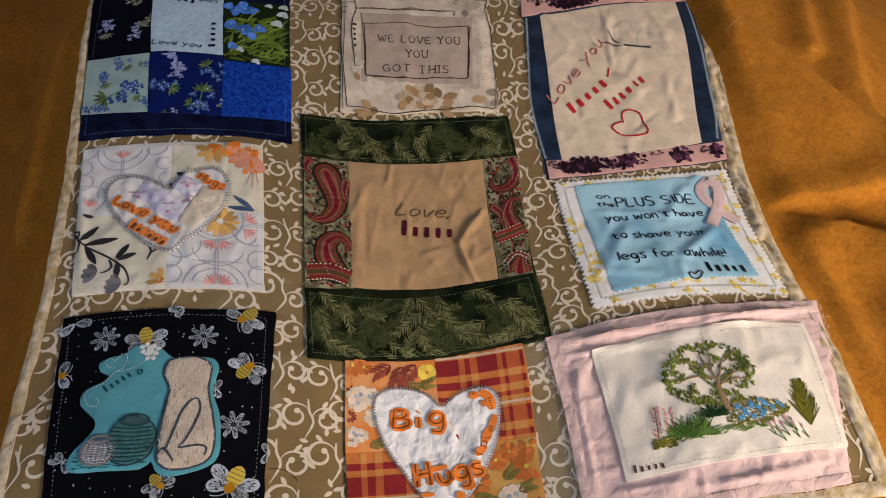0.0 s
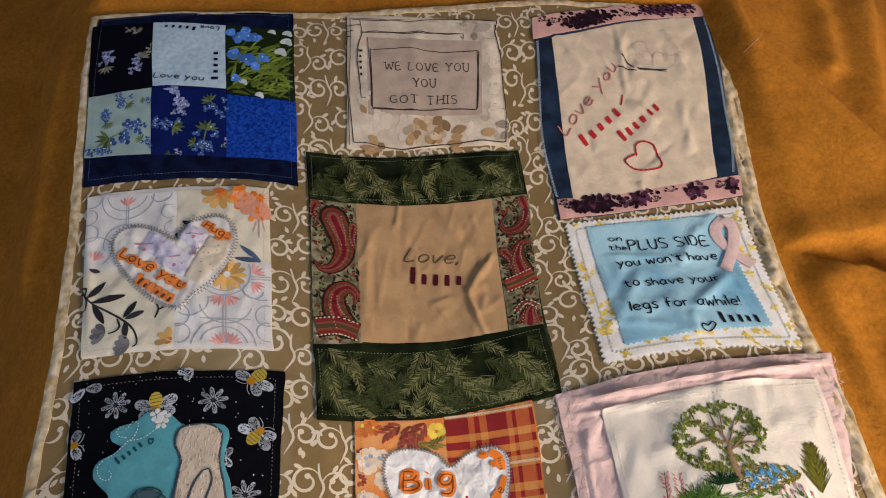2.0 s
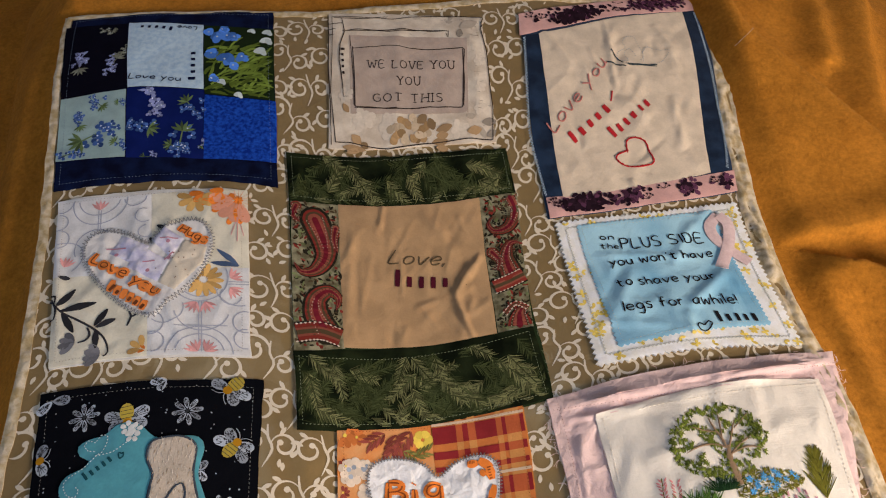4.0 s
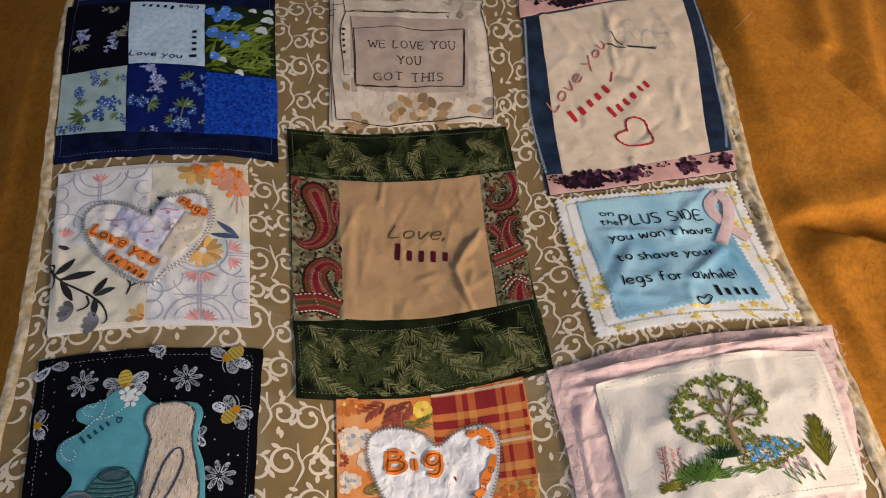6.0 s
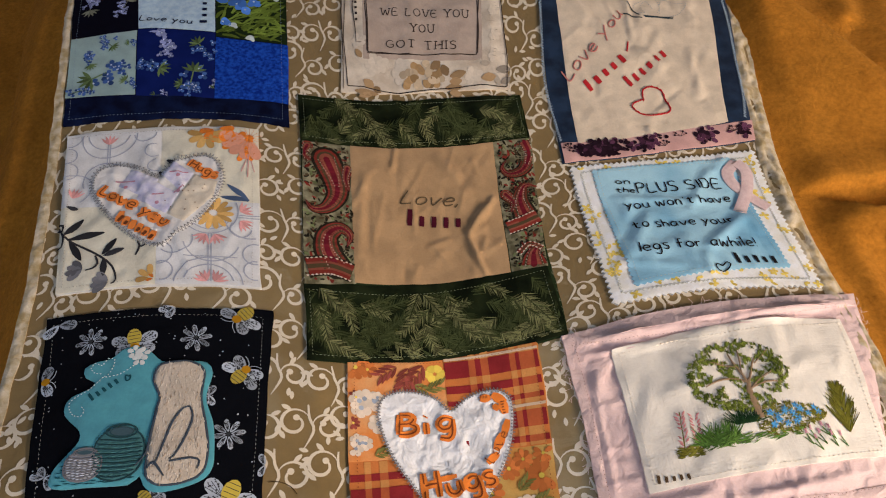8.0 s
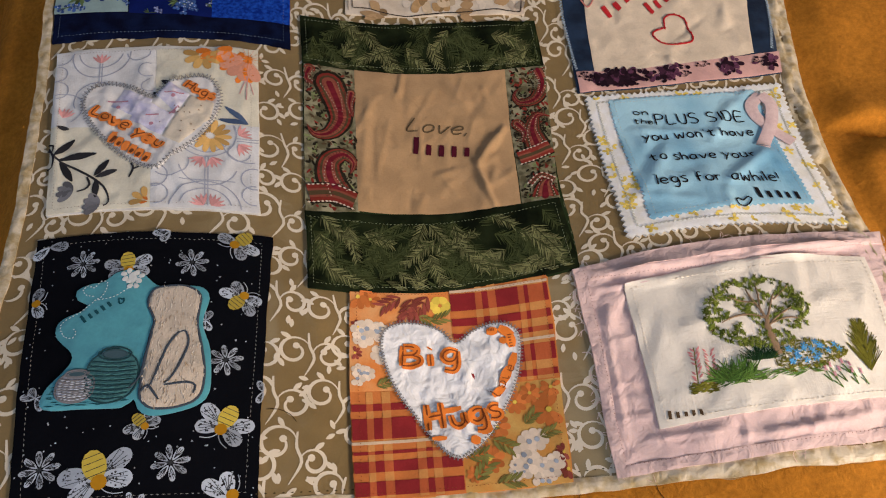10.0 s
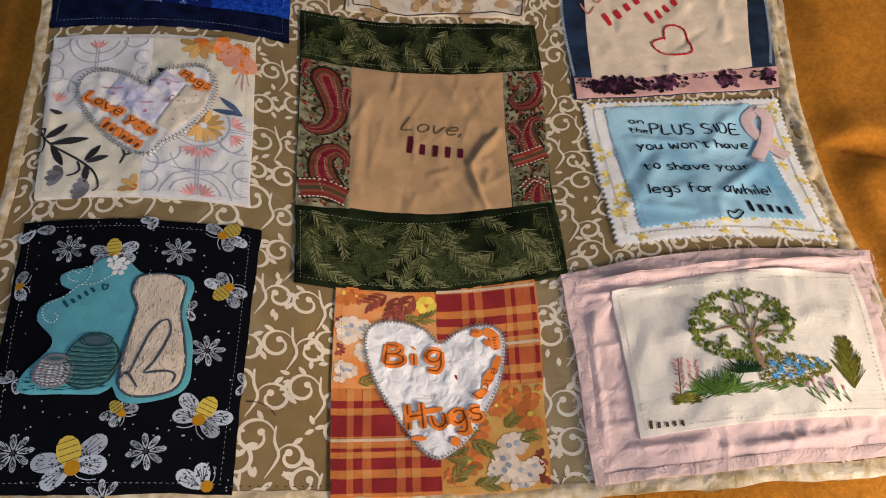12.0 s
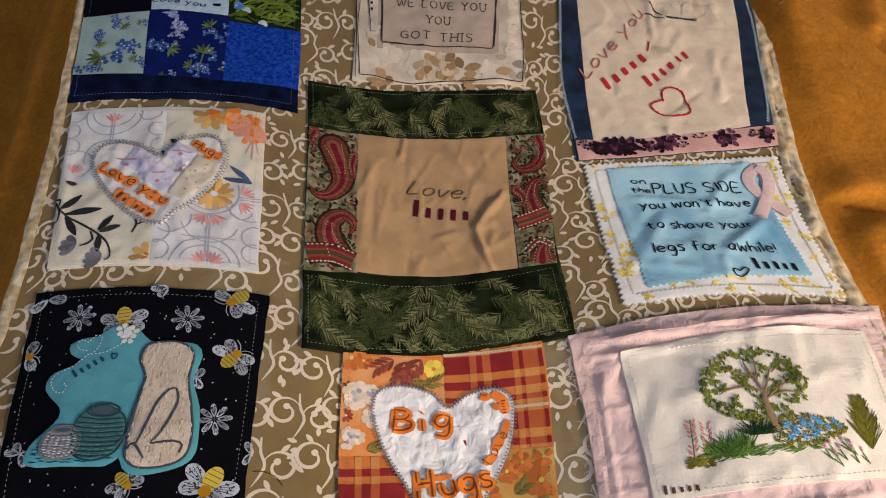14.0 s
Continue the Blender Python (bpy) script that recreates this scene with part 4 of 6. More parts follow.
TOPS, BOTS = [(135, 268), (355, 319), (348, 296), (133, 242)], [(138, 79), (327, 86), (323, 63), (138, 57)]
pinkcot = cloth("pink cotton", (0.62, 0.36, 0.33))
part("strip", Draw().sheet(TOPS, PATCH + 0.4, 3.5, 0.5, 0.8, 0.5), pinkcot, tr, "pink strip printed with dark flowers")
part("strip", Draw().sheet(BOTS, PATCH + 0.4, 3.5, 0.5, 0.8, 0.5), pinkcot, tr, "pink strip printed with dark flowers")
plum, plum2 = Draw(), Draw()
for quad, patches in ((TOPS, ((0.3, 0.62, 0.17), (0.7, 0.42, 0.14), (0.85, 0.3, 0.08))), (BOTS, ((0.2, 0.5, 0.14), (0.44, 0.4, 0.09), (0.77, 0.45, 0.06), (0.96, 0.5, 0.04)))):
    for u, t, w in patches:
        for k in range(int(w * (1500 if u < 0.4 else 800))):
            uu, tt = u + rng.gauss(0, w * 0.42), t + rng.gauss(0, 0.22)
            if 0.02 < uu < 0.98 and 0.06 < tt < 0.94:
                x, y = at(quad, uu, tt)
                a = rng.uniform(0, math.tau)
                if inside(x + 6 * math.cos(a), y + 6 * math.sin(a), quad):
                    (plum if rng.random() < (0.85 if u < 0.4 else 0.4) else plum2).petal(x, y, a, rng.uniform(4, 8), rng.uniform(3, 5), PRINT + 0.6 + 0.002 * k, 0.4)
    for k in range(9):  # berry twigs
        x, y = at(quad, rng.choice((0.05, 0.1, 0.55, 0.62, 0.9)) + rng.uniform(-0.02, 0.02), rng.uniform(0.25, 0.75))
        for s in range(5):
            a = 0.5 + s * 0.6 + rng.uniform(-0.2, 0.2)
            ex, ey = x + 6 * math.cos(a), y + 6 * math.sin(a)
            if inside(ex, ey, inset(quad, 2)):
                plum.stroke([(x, y), (ex, ey)], 0.5, PRINT + 0.7)
                plum.disc(ex, ey, 1.2, PRINT + 0.72, 7)
part("flower_print", plum, plain("plum black print", (0.018, 0.008, 0.014), island=0.4), tr, kind="stuff")
part("flower_print", plum2, plain("plum print", (0.085, 0.03, 0.06), island=0.5), tr, kind="stuff")
zz = Draw()
zz.zigzag(spline([(137, 239), (134, 188), (132, 147), (136, 106), (139, 80)]), PATCH + 0.5, 2.8, 1.4, 0.5)
zz.zigzag(spline([(346, 292), (339, 230), (333, 172), (329, 126), (321, 88)]), PATCH + 0.5, 2.8, 1.4, 0.5)
part("stitching", zz, plain("sky thread", (0.35, 0.45, 0.55), 0.6), tr, "pale blue zigzag stitches")
red, pinkt, grey, darkg = Draw(), Draw(), Draw(), Draw()
TH = PATCH + 1.0
heart_line = spline([(228, 120), (229, 130), (237, 133), (247, 128), (250, 116), (252, 106), (245, 103), (227, 104), (217, 111), (217, 117), (229, 121)], 2)
red.stroke(heart_line, 1.5, TH, 0.7)
red.stitches(heart_line, TH + 0.5, 4.5, 0.6, 1.9)
bar(red, (171.5, 133.9), (217.9, 167.2), 8.5, TH)
red.stroke([(222, 181), (221, 176), (219.5, 171.5)], 1.6, TH, 0.5)
bar(red, (213.0, 136.4), (260.5, 169.5), 8.5, TH, 6)
for run in pen_lines("Love you", (158.0, 143.1), (221.6, 210.6), 12.5, slant=0.1, wobble=0.5):
    pinkt.stroke(run, 1.5, TH, 0.6)
for pts in (
    [(244, 212), (235, 214), (236, 223), (245, 228), (243, 235), (249, 241), (257, 241), (259, 232), (263, 221), (259, 212)],
    [(245, 213), (243, 222), (249, 227), (255, 218)], [(263, 222), (270, 229), (282, 225), (293, 225), (284, 213), (274, 209)], [(262, 213), (265, 227), (275, 229)],
):
    grey.stitches(spline(pts, 2), TH, 2.0, 0.5, 0.9)
for pts in ([(243, 209), (253, 209), (264, 208), (276, 208)], [(244, 208), (258, 208), (275, 206)], [(222, 212), (230, 209), (241, 206)], [(227, 223), (233, 217), (239, 210)]):
    darkg.stroke(spline(pts, 2), 1.5, TH, 0.6, (0.8, 0.6))
motifs("embroidery", [(red, plain("red thread", (0.42, 0.022, 0.028), 0.5, spread=0.3))], tr, "red thread stitching", 3.5)
motifs("embroidery", [(pinkt, plain("rose thread", (0.5, 0.19, 0.16), 0.6, spread=0.3))], tr, "faded rose thread words", one=True)
motifs("butterfly", [(grey, plain("silver thread", (0.33, 0.35, 0.36), 0.5)), (darkg, plain("slate thread", (0.03, 0.045, 0.055), 0.6))], tr, "silver and slate thread butterfly", one=True)

# ---- white four-patch block with a quilted heart ----
ml = block("ml", (0.66, 0.64, 0.6), "white four-patch block with floral prints and a heart")
M1 = [(-294, 80), (-217, 78), (-210, -1), (-285, 5)]
M2 = [(-216, 78), (-139, 85), (-136, 8), (-209, 0)]
M3 = [(-285, 5), (-210, -1), (-204, -70), (-274, -72)]
M4 = [(-209, -1), (-136, 8), (-133, -69), (-204, -70)]
white = cloth("white cotton", (0.68, 0.68, 0.68))
ivory = cloth("ivory cotton", (0.7, 0.66, 0.53))
for quad, mat, label in ((M1, white, "white patch with grey ring print"), (M2, ivory, "ivory patch with orange flowers"), (M3, ivory, "ivory patch with a dark branch print"), (M4, white, "white patch with ring and fan print")):
    part("patch", Draw().sheet(quad, PATCH, 2.6, 0.5, 0.6, 0.3), mat, ml, label)
rings, fans, amber, orange, branch, tulip, navyleaf, coral = [Draw() for k in range(8)]


def arc(d, c, r, a0, a1, w, quad, ry=None):
    run, ry = [], ry or r
    n = max(8, int(abs(a1 - a0) * r / 3))
    for k in range(n + 1):
        a = a0 + (a1 - a0) * k / n
        p = (c[0] + r * math.cos(a), c[1] + ry * math.sin(a))
        if inside(p[0], p[1], quad):
            run.append(p)
        else:
            d.stroke(run, w, PRINT)
            run = []
    d.stroke(run, w, PRINT)


for quad, c, r, a0, a1 in (
    (M1, (-257.4, 74.3), 22, 3.0, 6.4), (M1, (-258.0, 78.1), 17, 3.3, 6.1), (M1, (-219.9, 56.6), 7, 0, 6.28), (M1, (-217.0, 40.5), 6, 0, 6.28), (M1, (-256.7, 30.9), 16, -0.6, 3.7), (M1, (-287.4, 40.3), 9, -2, 2), (M1, (-289.8, 57.2), 8, -2, 2), (M1, (-279.2, 21.8), 15, -1, 2.5), (M1, (-288.6, 76.2), 9, 3, 6.3), (M1, (-229.0, 76.1), 9, 3.3, 6.3), (M1, (-235.1, 19.8), 20, 1.5, 3.4),
    (M4, (-171.7, -4.4), 21, 0, 6.28), (M4, (-171.7, -4.4), 17, 3.5, 5.9), (M4, (-168.2, -71.1), 24, 0, 3.14), (M4, (-168.2, -71.1), 18, 0.3, 2.8), (M4, (-168.3, -30.1), 20, 3.4, 6.0), (M4, (-148.1, -19.0), 8, 2.5, 6.2), (M4, (-136.9, -41.0), 9, 1, 5), (M4, (-136.5, -55.2), 8, 1, 5), (M4, (-203.8, -44.3), 9, -2, 2), (M4, (-201.4, -59.2), 8, -2, 2), (M4, (-194.8, -31.4), 13, 4, 6.6), (M4, (-142.2, -9.7), 18, 3, 5),
):
    arc(rings, c, r, a0, a1, 0.95, quad)
for a, b in (((-255.8, 65.5), (-254.1, 44.7)), ((-257.8, 65.8), (-256.0, 45.0)), ((-171.2, -25.0), (-168.5, -67.2)), ((-169.1, -24.9), (-166.5, -67.2)), ((-150.3, -7.2), (-134.9, -5.4)), ((-150.2, -9.7), (-134.8, -7.9)), ((-186.6, -46.8), (-149.6, -45.3))):
    rings.stroke([lerp(a, b, k / 8) for k in range(9)], 0.8, PRINT)
for (x, y), a in (((-172.8, -26.1), 4.2), ((-166.8, -25.8), 5.2), ((-149.2, -3.8), 0.7), ((-148.8, -12.6), -0.7), ((-169.3, -67.3), 2.2), ((-164.4, -67.1), 0.9), ((-257.2, 65.7), 1.6), ((-277.7, 13.6), 1.2)):
    for k in range(5):
        fans.petal(x, y, a + (k - 2) * 0.38, 10, 2.2, PRINT + 0.05 + 0.004 * k, 0.2)
blossom(amber, *(-168.9, -6.5), 15, 14, PRINT + 0.1, None, 0.28)
for (x, y), r, n, d in (((-180.3, 73.6), 15, 9, amber), ((-172.0, 79.7), 14, 10, orange), ((-155.9, 67.8), 13, 7, orange), ((-149.7, 58.3), 11, 6, orange), ((-145.9, 73.5), 23, 13, coral), ((-207.5, -64.7), 11, 8, amber), ((-205.2, -65.8), 6, 6, orange), ((-140.2, 59.6), 9, 6, orange)):
    quad = M3 if x < -200 or y < -40 else M2
    blossom(d, x, y, r, n, PRINT + 0.1, quad, 0.42, 0.2)
fx, fy = (-145.9, 73.5)
for k in range(16):
    orange.stroke([(fx, fy), (fx + 11 * math.cos(k * 0.393), fy + 11 * math.sin(k * 0.393))], 0.5, PRINT + 0.25, 0, (1, 0.3))
blossom(orange, fx, fy, 4, 8, PRINT + 0.3, None, 0.4)
for end in ((-150.6, 37.0), (-145.3, 31.6), (-140.4, 38.4)):
    fans.stroke([(-145.6, 56.3), end], 0.7, PRINT + 0.1)
for pts in ([(-279, -20), (-272, -27), (-258, -36), (-245, -45), (-236, -54), (-232, -65), (-235, -68)], [(-250, -43), (-247, -50), (-250, -54), (-255, -55)], [(-283, -12), (-279, -13), (-279, -18), (-283, -17)], [(-282, -15), (-277, -24), (-277, -32), (-280, -34)], [(-221, -33), (-219, -37), (-221, -45)], [(-215, -36), (-219, -38)]):
    branch.stroke(spline(pts, 2), 1.7, PRINT + 0.1, 0, (0.8, 0.6))
for a, b, w in (((-276.8, -22.6), (-264.8, -7.7), 6), ((-273.6, -26.0), (-246.1, -22.6), 6), ((-271.9, -27.5), (-259.8, -46.0), 5.5), ((-245.4, -42.8), (-236.8, -28.8), 5.5), ((-244.2, -43.8), (-229.8, -38.3), 5.5), ((-243.3, -45.1), (-241.4, -61.1), 5), ((-279.9, 5.1), (-270.8, 2.1), 4), ((-209.2, 46.5), (-201.7, 41.8), 4), ((-211.0, 29.2), (-212.5, 33.6), 3)):
    leaf_pair(branch, a, b, w, PRINT + 0.15)
for (x, y), r in (((-262.6, -55.6), 6), ((-242.5, -68.0), 6)):
    for k in range(4):
        tulip.petal(x + 5, y + 1, 2.3 + k * 0.5, 2 * r, r, PRINT + 0.16 + 0.01 * k, 0.4)
for a, b, w in (((-160.9, 23.2), (-142.9, 8.3), 5), ((-165.0, 9.8), (-143.3, 8.2), 5)):
    leaf_pair(navyleaf, a, b, w, PRINT + 0.15)
part("ring_print", rings, plain("ring print", (0.36, 0.38, 0.45)), ml, "grey blue ring print", kind="stuff")
motifs("flower_print", [
    (fans, plain("fan print", (0.62, 0.3, 0.29), island=0.25)), (amber, plain("amber print", (0.55, 0.33, 0.11), island=0.35)), (orange, plain("orange print", (0.68, 0.19, 0.03), island=0.3)),
    (coral, plain("coral print", (0.66, 0.3, 0.2), island=0.2))], ml, "orange and pink printed flower", 0.0)
motifs("branch_print", [(branch, plain("charcoal print", (0.03, 0.03, 0.035), island=0.35)), (tulip, plain("slate print", (0.15, 0.15, 0.165), island=0.35))], ml, "charcoal branch with slate tulips", 0.5)
motifs("leaf_print", [(navyleaf, plain("navy print", (0.07, 0.11, 0.2), island=0.3))], ml, "dusty blue leaf", 0.0)
HEART = spline([(-212, 27), (-232, 39), (-252, 44), (-263, 37), (-264, 23), (-255, 5), (-241, -13), (-223, -30), (-208, -38), (-201, -38), (-195, -30), (-185, -20), (-174, -6), (-166, 15), (-164, 31), (-170, 46), (-180, 51), (-195, 47), (-207, 38)], 3, True)
heart = part("heart", Draw().poly(HEART, SEWN, 1.8, 1.4, rip=1.1), cloth("heart muslin", (0.7, 0.68, 0.66)), ml, "white quilted heart with coloured pieces")
lav = Draw()
for k, quad in enumerate(([(-235, 37), (-212, 24), (-217, 5), (-243, 21)], [(-220, 25), (-195, 10), (-203, -9), (-227, 6)], [(-211, 30), (-202, 42), (-186, 31), (-194, 12)])):
    lav.poly(quad, SEWN + 0.7 + 0.1 * k, 1.8, 0.3, rip=0.8)
motifs("piece", [(lav, cloth("lavender print", (0.46, 0.45, 0.62), blotch=(0.66, 0.64, 0.72), blotch_size=140))], heart, "lavender print piece", -2.0)
cream_dot = Draw().poly([(-185, 30), (-168, 24), (-170, 8), (-189, -17), (-202, -10), (-193, 11)], SEWN + 0.7, 1.8, 0.3, rip=0.9)
part("piece", cream_dot, cloth("dotted cream", (0.68, 0.6, 0.48)), heart, "cream dotted piece")
hl, words = Draw(), Draw()
for text, a, b, size in (("Love you", (-256.0, 14.6), (-201.8, -21.6), 8.5), ("Hugs", (-190.6, 38.0), (-170.0, 26.6), 8.0)):
    for n, run in enumerate(pen_lines(text, a, b, size, wobble=0.3)):
        hl.stroke(run, 5.2, SEWN + 1.45 + 0.01 * n, 0, (0.7, 0.7))
        words.stroke(run, 0.95, SEWN + 1.6, 0, (0.7, 0.7))
for k in range(6):
    x, y = lerp((-236.9, -11.0), (-210.5, -29.5), k / 5)
    hl.stroke([(x - 1, y - 4), (x, y), (x + 1.5, y + 4 + 2 * (k == 0))], 6.0, SEWN + 1.42 + 0.01 * k, 0, (0.7, 0.7))
motifs("highlight", [(hl, plain("orange marker", (0.74, 0.22, 0.05), spread=0.4, noise_scale=120))], heart, "orange marker stroke", -1.0)
bar(words, (-238.9, -10.9), (-208.5, -32.4), 4.2, SEWN + 1.6, 6)
for k in range(16):
    x, y = (-190.7, 0.8)
    words.disc(x + rng.uniform(-14, 18), y + rng.uniform(-8, 20), 0.5, SEWN + 1.5, 6)
motifs("lettering", [(words, plain("rust ink", (0.13, 0.04, 0.015), 0.7))], heart, "rust brown handwritten word", 1.0)
mauve = Draw()
for a, b in (((-245.2, 24.6), (-230.0, 23.9)), ((-215.0, 8.6), (-206.1, 9.8)), ((-203.7, 30.0), (-189.9, 30.5)), ((-198.8, 10.0), (-192.2, 16.8))):
    mauve.stroke(spline([a, lerp(a, b, 0.5), b], 2), 1.2, SEWN + 1.3)
for p in ((-196.9, 26.7), (-236.3, 17.7), (-210.5, 1.1), (-195.7, 11.7)):
    mauve.disc(p[0], p[1], 1.6, SEWN + 1.3)
part("flower_print", mauve, plain("mauve print", (0.45, 0.22, 0.28)), heart)
part("stitching", Draw().zigzag(HEART + HEART[:1], SEWN + 0.8, 4.4, 1.5, 0.45), plain("grey thread", (0.17, 0.17, 0.18), 0.6), heart, "grey zigzag stitches")
part("stitching", Draw().stitches(ring(inset(B["ml"], 5)), PATCH + 0.4, 0.9, 1.5, 0.5), plain("tan thread", (0.3, 0.25, 0.2)), ml)

# ---- fir and paisley block ----
cb = block("c", (0.018, 0.03, 0.012), "dark green fir block with paisley sides and tan centre", sheen=0.0)
C1 = [(-106, 130), (106, 133), (110, 88), (-104, 81)]
C2 = [(-102, -60), (100, -51), (103, -117), (-99, -124)]
part("panel", Draw().sheet([(-61, 83), (74, 87), (71, -50), (-62, -53)], PATCH + 0.3, 1.8, 0.5, 0.8, 0.4, bow=(-1, 0, 1, 0)), cloth("tan muslin", (0.42, 0.265, 0.135), weave=1200), cb, "creased tan centre panel")
fir = cloth("fir cotton", (0.014, 0.02, 0.008), blotch=(0.004, 0.006, 0.003), blotch_size=45, sheen=0.0)
s1 = part("strip", Draw().sheet(C1, PATCH, 3.5, 0.5, 0.6, 0.5), fir, cb, "green fir twig print strip")
s2 = part("strip", Draw().sheet(C2, PATCH + 0.5, 3.5, 0.5, 0.9, 0.5, bow=(4, 0, 0, 0)), fir, cb, "green fir twig print strip")
for strip, quad, count in ((s1, C1, 60), (s2, [(-101, -62), (99, -54), (102, -115), (-99, -122)], 105)):
    dark, light = pine([quad], count)
    part("needle_print", dark, plain("needle dark", (0.04, 0.05, 0.018), island=0.5), strip, kind="stuff")
    part("needle_print", light, plain("needle light", (0.125, 0.128, 0.055), island=0.7), strip, kind="stuff")
L, R = [(-103, 81), (-60, 83), (-61, -54), (-101, -60)], [(74, 87), (111, 88), (101, -51), (72, -50)]
pais = cloth("paisley ground", (0.29, 0.27, 0.17), blotch=(0.1, 0.09, 0.05), blotch_size=120, sheen=0.0)
pl = part("strip", Draw().sheet(L, PATCH, 3.5, 0.5, 0.6, 0.4), pais, cb, "red and green paisley strip")
pr = part("strip", Draw().sheet(R, PATCH, 3.5, 0.5, 0.6, 0.4), pais, cb, "red and green paisley strip")


def teardrop(layers, body, quad):
    """A paisley drop: nested outlines round a curved spine, from its head to its tail."""
    *line, r = body
    spine = spline(line, 2)
    n = len(spine)
    for level, (d, share) in enumerate(layers):
        left, right = [], []
        for k, (x, y) in enumerate(spine):
            a, b = spine[max(k - 1, 0)], spine[min(k + 1, n - 1)]
            dx, dy = b[0] - a[0], b[1] - a[1]
            q = math.hypot(dx, dy) or 1
            w = r * share * (1 - (k / (n - 1)) ** 1.6) ** 0.9
            w = max(w, 0.15)
            left.append((x - dy / q * w, y + dx / q * w))
            right.append((x + dy / q * w, y - dx / q * w))
        back = math.atan2(spine[0][1] - spine[1][1], spine[0][0] - spine[1][0])
        cap = [(spine[0][0] + r * share * math.cos(back + t), spine[0][1] + r * share * math.sin(back + t)) for t in (1.25, 0.75, 0.25, -0.25, -0.75, -1.25)]
        shape = [p if inside(p[0], p[1], quad) else None for p in left + right[::-1] + cap[::-1]]
        run = [p for p in shape if p]
        if len(run) > 5:
            for a, b, e, f in zip(left, left[1:], right[1:], right):
                if all(inside(p[0], p[1], quad) for p in (a, b, e, f)):
                    d.f.append([d.vert(p[0], p[1], PRINT + 0.1 + 0.12 * level) for p in (f, e, b, a)])
            if all(inside(p[0], p[1], quad) for p in cap + [left[0], right[0]]):
                d.f.append([d.vert(p[0], p[1], PRINT + 0.1 + 0.12 * level) for p in [left[0], *cap[::-1], right[0]][::-1]])


for strip, quad, drops, bands in (
    (pl, L, (((-82, 64), (-75, 44), (-74, 28), (-83, 14), (-94, 11), (-100, 19), 13.5), ((-76, -40), (-83, -26), (-82, -12), (-72, -4), (-64, -10), (-67, -21), 12.5), ((-64, 58), (-66, 46), (-63, 34), 6), ((-98, 76), (-101, 66), (-95, 60), 6)),
     (((-100, -45), (-80, -41), (-61, -46), 15),)),
    (pr, R, (((103, 84), (106, 70), (98, 54), (84, 51), (79, 59), (84, 66), 9), ((92, 6), (90, 22), (96, 36), (105, 36), 11), ((78, 30), (84, 20), (80, 10), 6), ((90, -48), (92, -36), (97, -30), 13)),
     (((75, -6), (88, -3), (104, 2), 13), ((80, -34), (90, -26), (100, -33), 4))),
):
    ds = [Draw() for k in range(5)]
    for body in drops:
        teardrop(list(zip(ds, (1.0, 0.8, 0.62, 0.46, 0.2))), body, quad)
    dashes = Draw()
    for *route, w in bands:
        mid = spline(route, 2)
        for d, share, lift in ((ds[0], 1.2, 0.5), (ds[1], 1.0, 0.56), (ds[3], 0.5, 0.62), (ds[2], 0.25, 0.66)):
            run = [p for p in mid if inside(p[0], p[1], inset(quad, 1.5))]
            d.stroke(run, w * share, PRINT + lift)
        for x, y, a in along(mid, 3.4):
            for side in (-1, 1):
                px, py = x - side * w * 0.5 * math.sin(a), y + side * w * 0.5 * math.cos(a)
                if inside(px, py, inset(quad, 1.5)):
                    dashes.dash(px, py, a, 2.8, 1.6, PRINT + 0.75, 0.1)
    part("paisley_print", dashes, plain("paisley cream", (0.6, 0.5, 0.4)), strip, kind="stuff")
    for *route, r in drops:
        for n, (x, y, a) in enumerate(along(spline(route, 2), 2.4)):
            for side in (-1, 1):
                for share, d, size in ((0.72, ds[2], 2.0), (1.12, ds[0], 2.6), (0.35, ds[4], 1.6)):
                    w = side * r * share * (1 - 0.045 * n)
                    px, py = x - w * math.sin(a), y + w * math.cos(a)
                    if w * side > 0.5 and inside(px, py, inset(quad, 2.5)):
                        d.petal(px, py, a + side * 1.2, size, size * 0.55, PRINT + (0.03 if share > 1 else 0.68), 0.35)
    sprays, cream = Draw(), Draw()
    for k in range(420):
        x, y = at(quad, rng.uniform(0.04, 0.96), rng.uniform(0.02, 0.98))
        a = rng.uniform(0, math.tau)
        if inside(x + 4 * math.cos(a), y + 4 * math.sin(a), quad):
            (sprays, ds[1], ds[0], ds[2], ds[0])[k % 5].petal(x, y, a, rng.uniform(2.5, 6), rng.uniform(1.4, 3.0), PRINT - 0.22 + 0.0006 * k, 0.35)
    for body in drops[:4]:
        for n, (x, y, a) in enumerate(along(spline(body[:-1], 2), 2.8)):
            for side in (-1, 1):
                w = side * body[-1] * 0.55 * max(0.0, 1 - 0.075 * n)
                px, py = x - w * math.sin(a), y + w * math.cos(a)
                if abs(w) > 1.5 and inside(px, py, quad):
                    cream.disc(px, py, 0.45, PRINT + 0.75, 6)
    for d, name, colour in zip(ds, ("paisley dark", "paisley red", "paisley brown", "paisley crimson", "paisley sand"), ((0.02, 0.017, 0.011), (0.19, 0.028, 0.02), (0.075, 0.05, 0.025), (0.24, 0.07, 0.045), (0.13, 0.012, 0.02))):
        part("paisley_print", d, plain(name, colour, island=0.25), strip, kind="stuff")
    part("paisley_print", sprays, plain("paisley green", (0.16, 0.19, 0.08), island=0.4), strip, kind="stuff")
    part("paisley_print", cream, plain("paisley cream", (0.6, 0.5, 0.4)), strip, kind="stuff")
word = Draw()
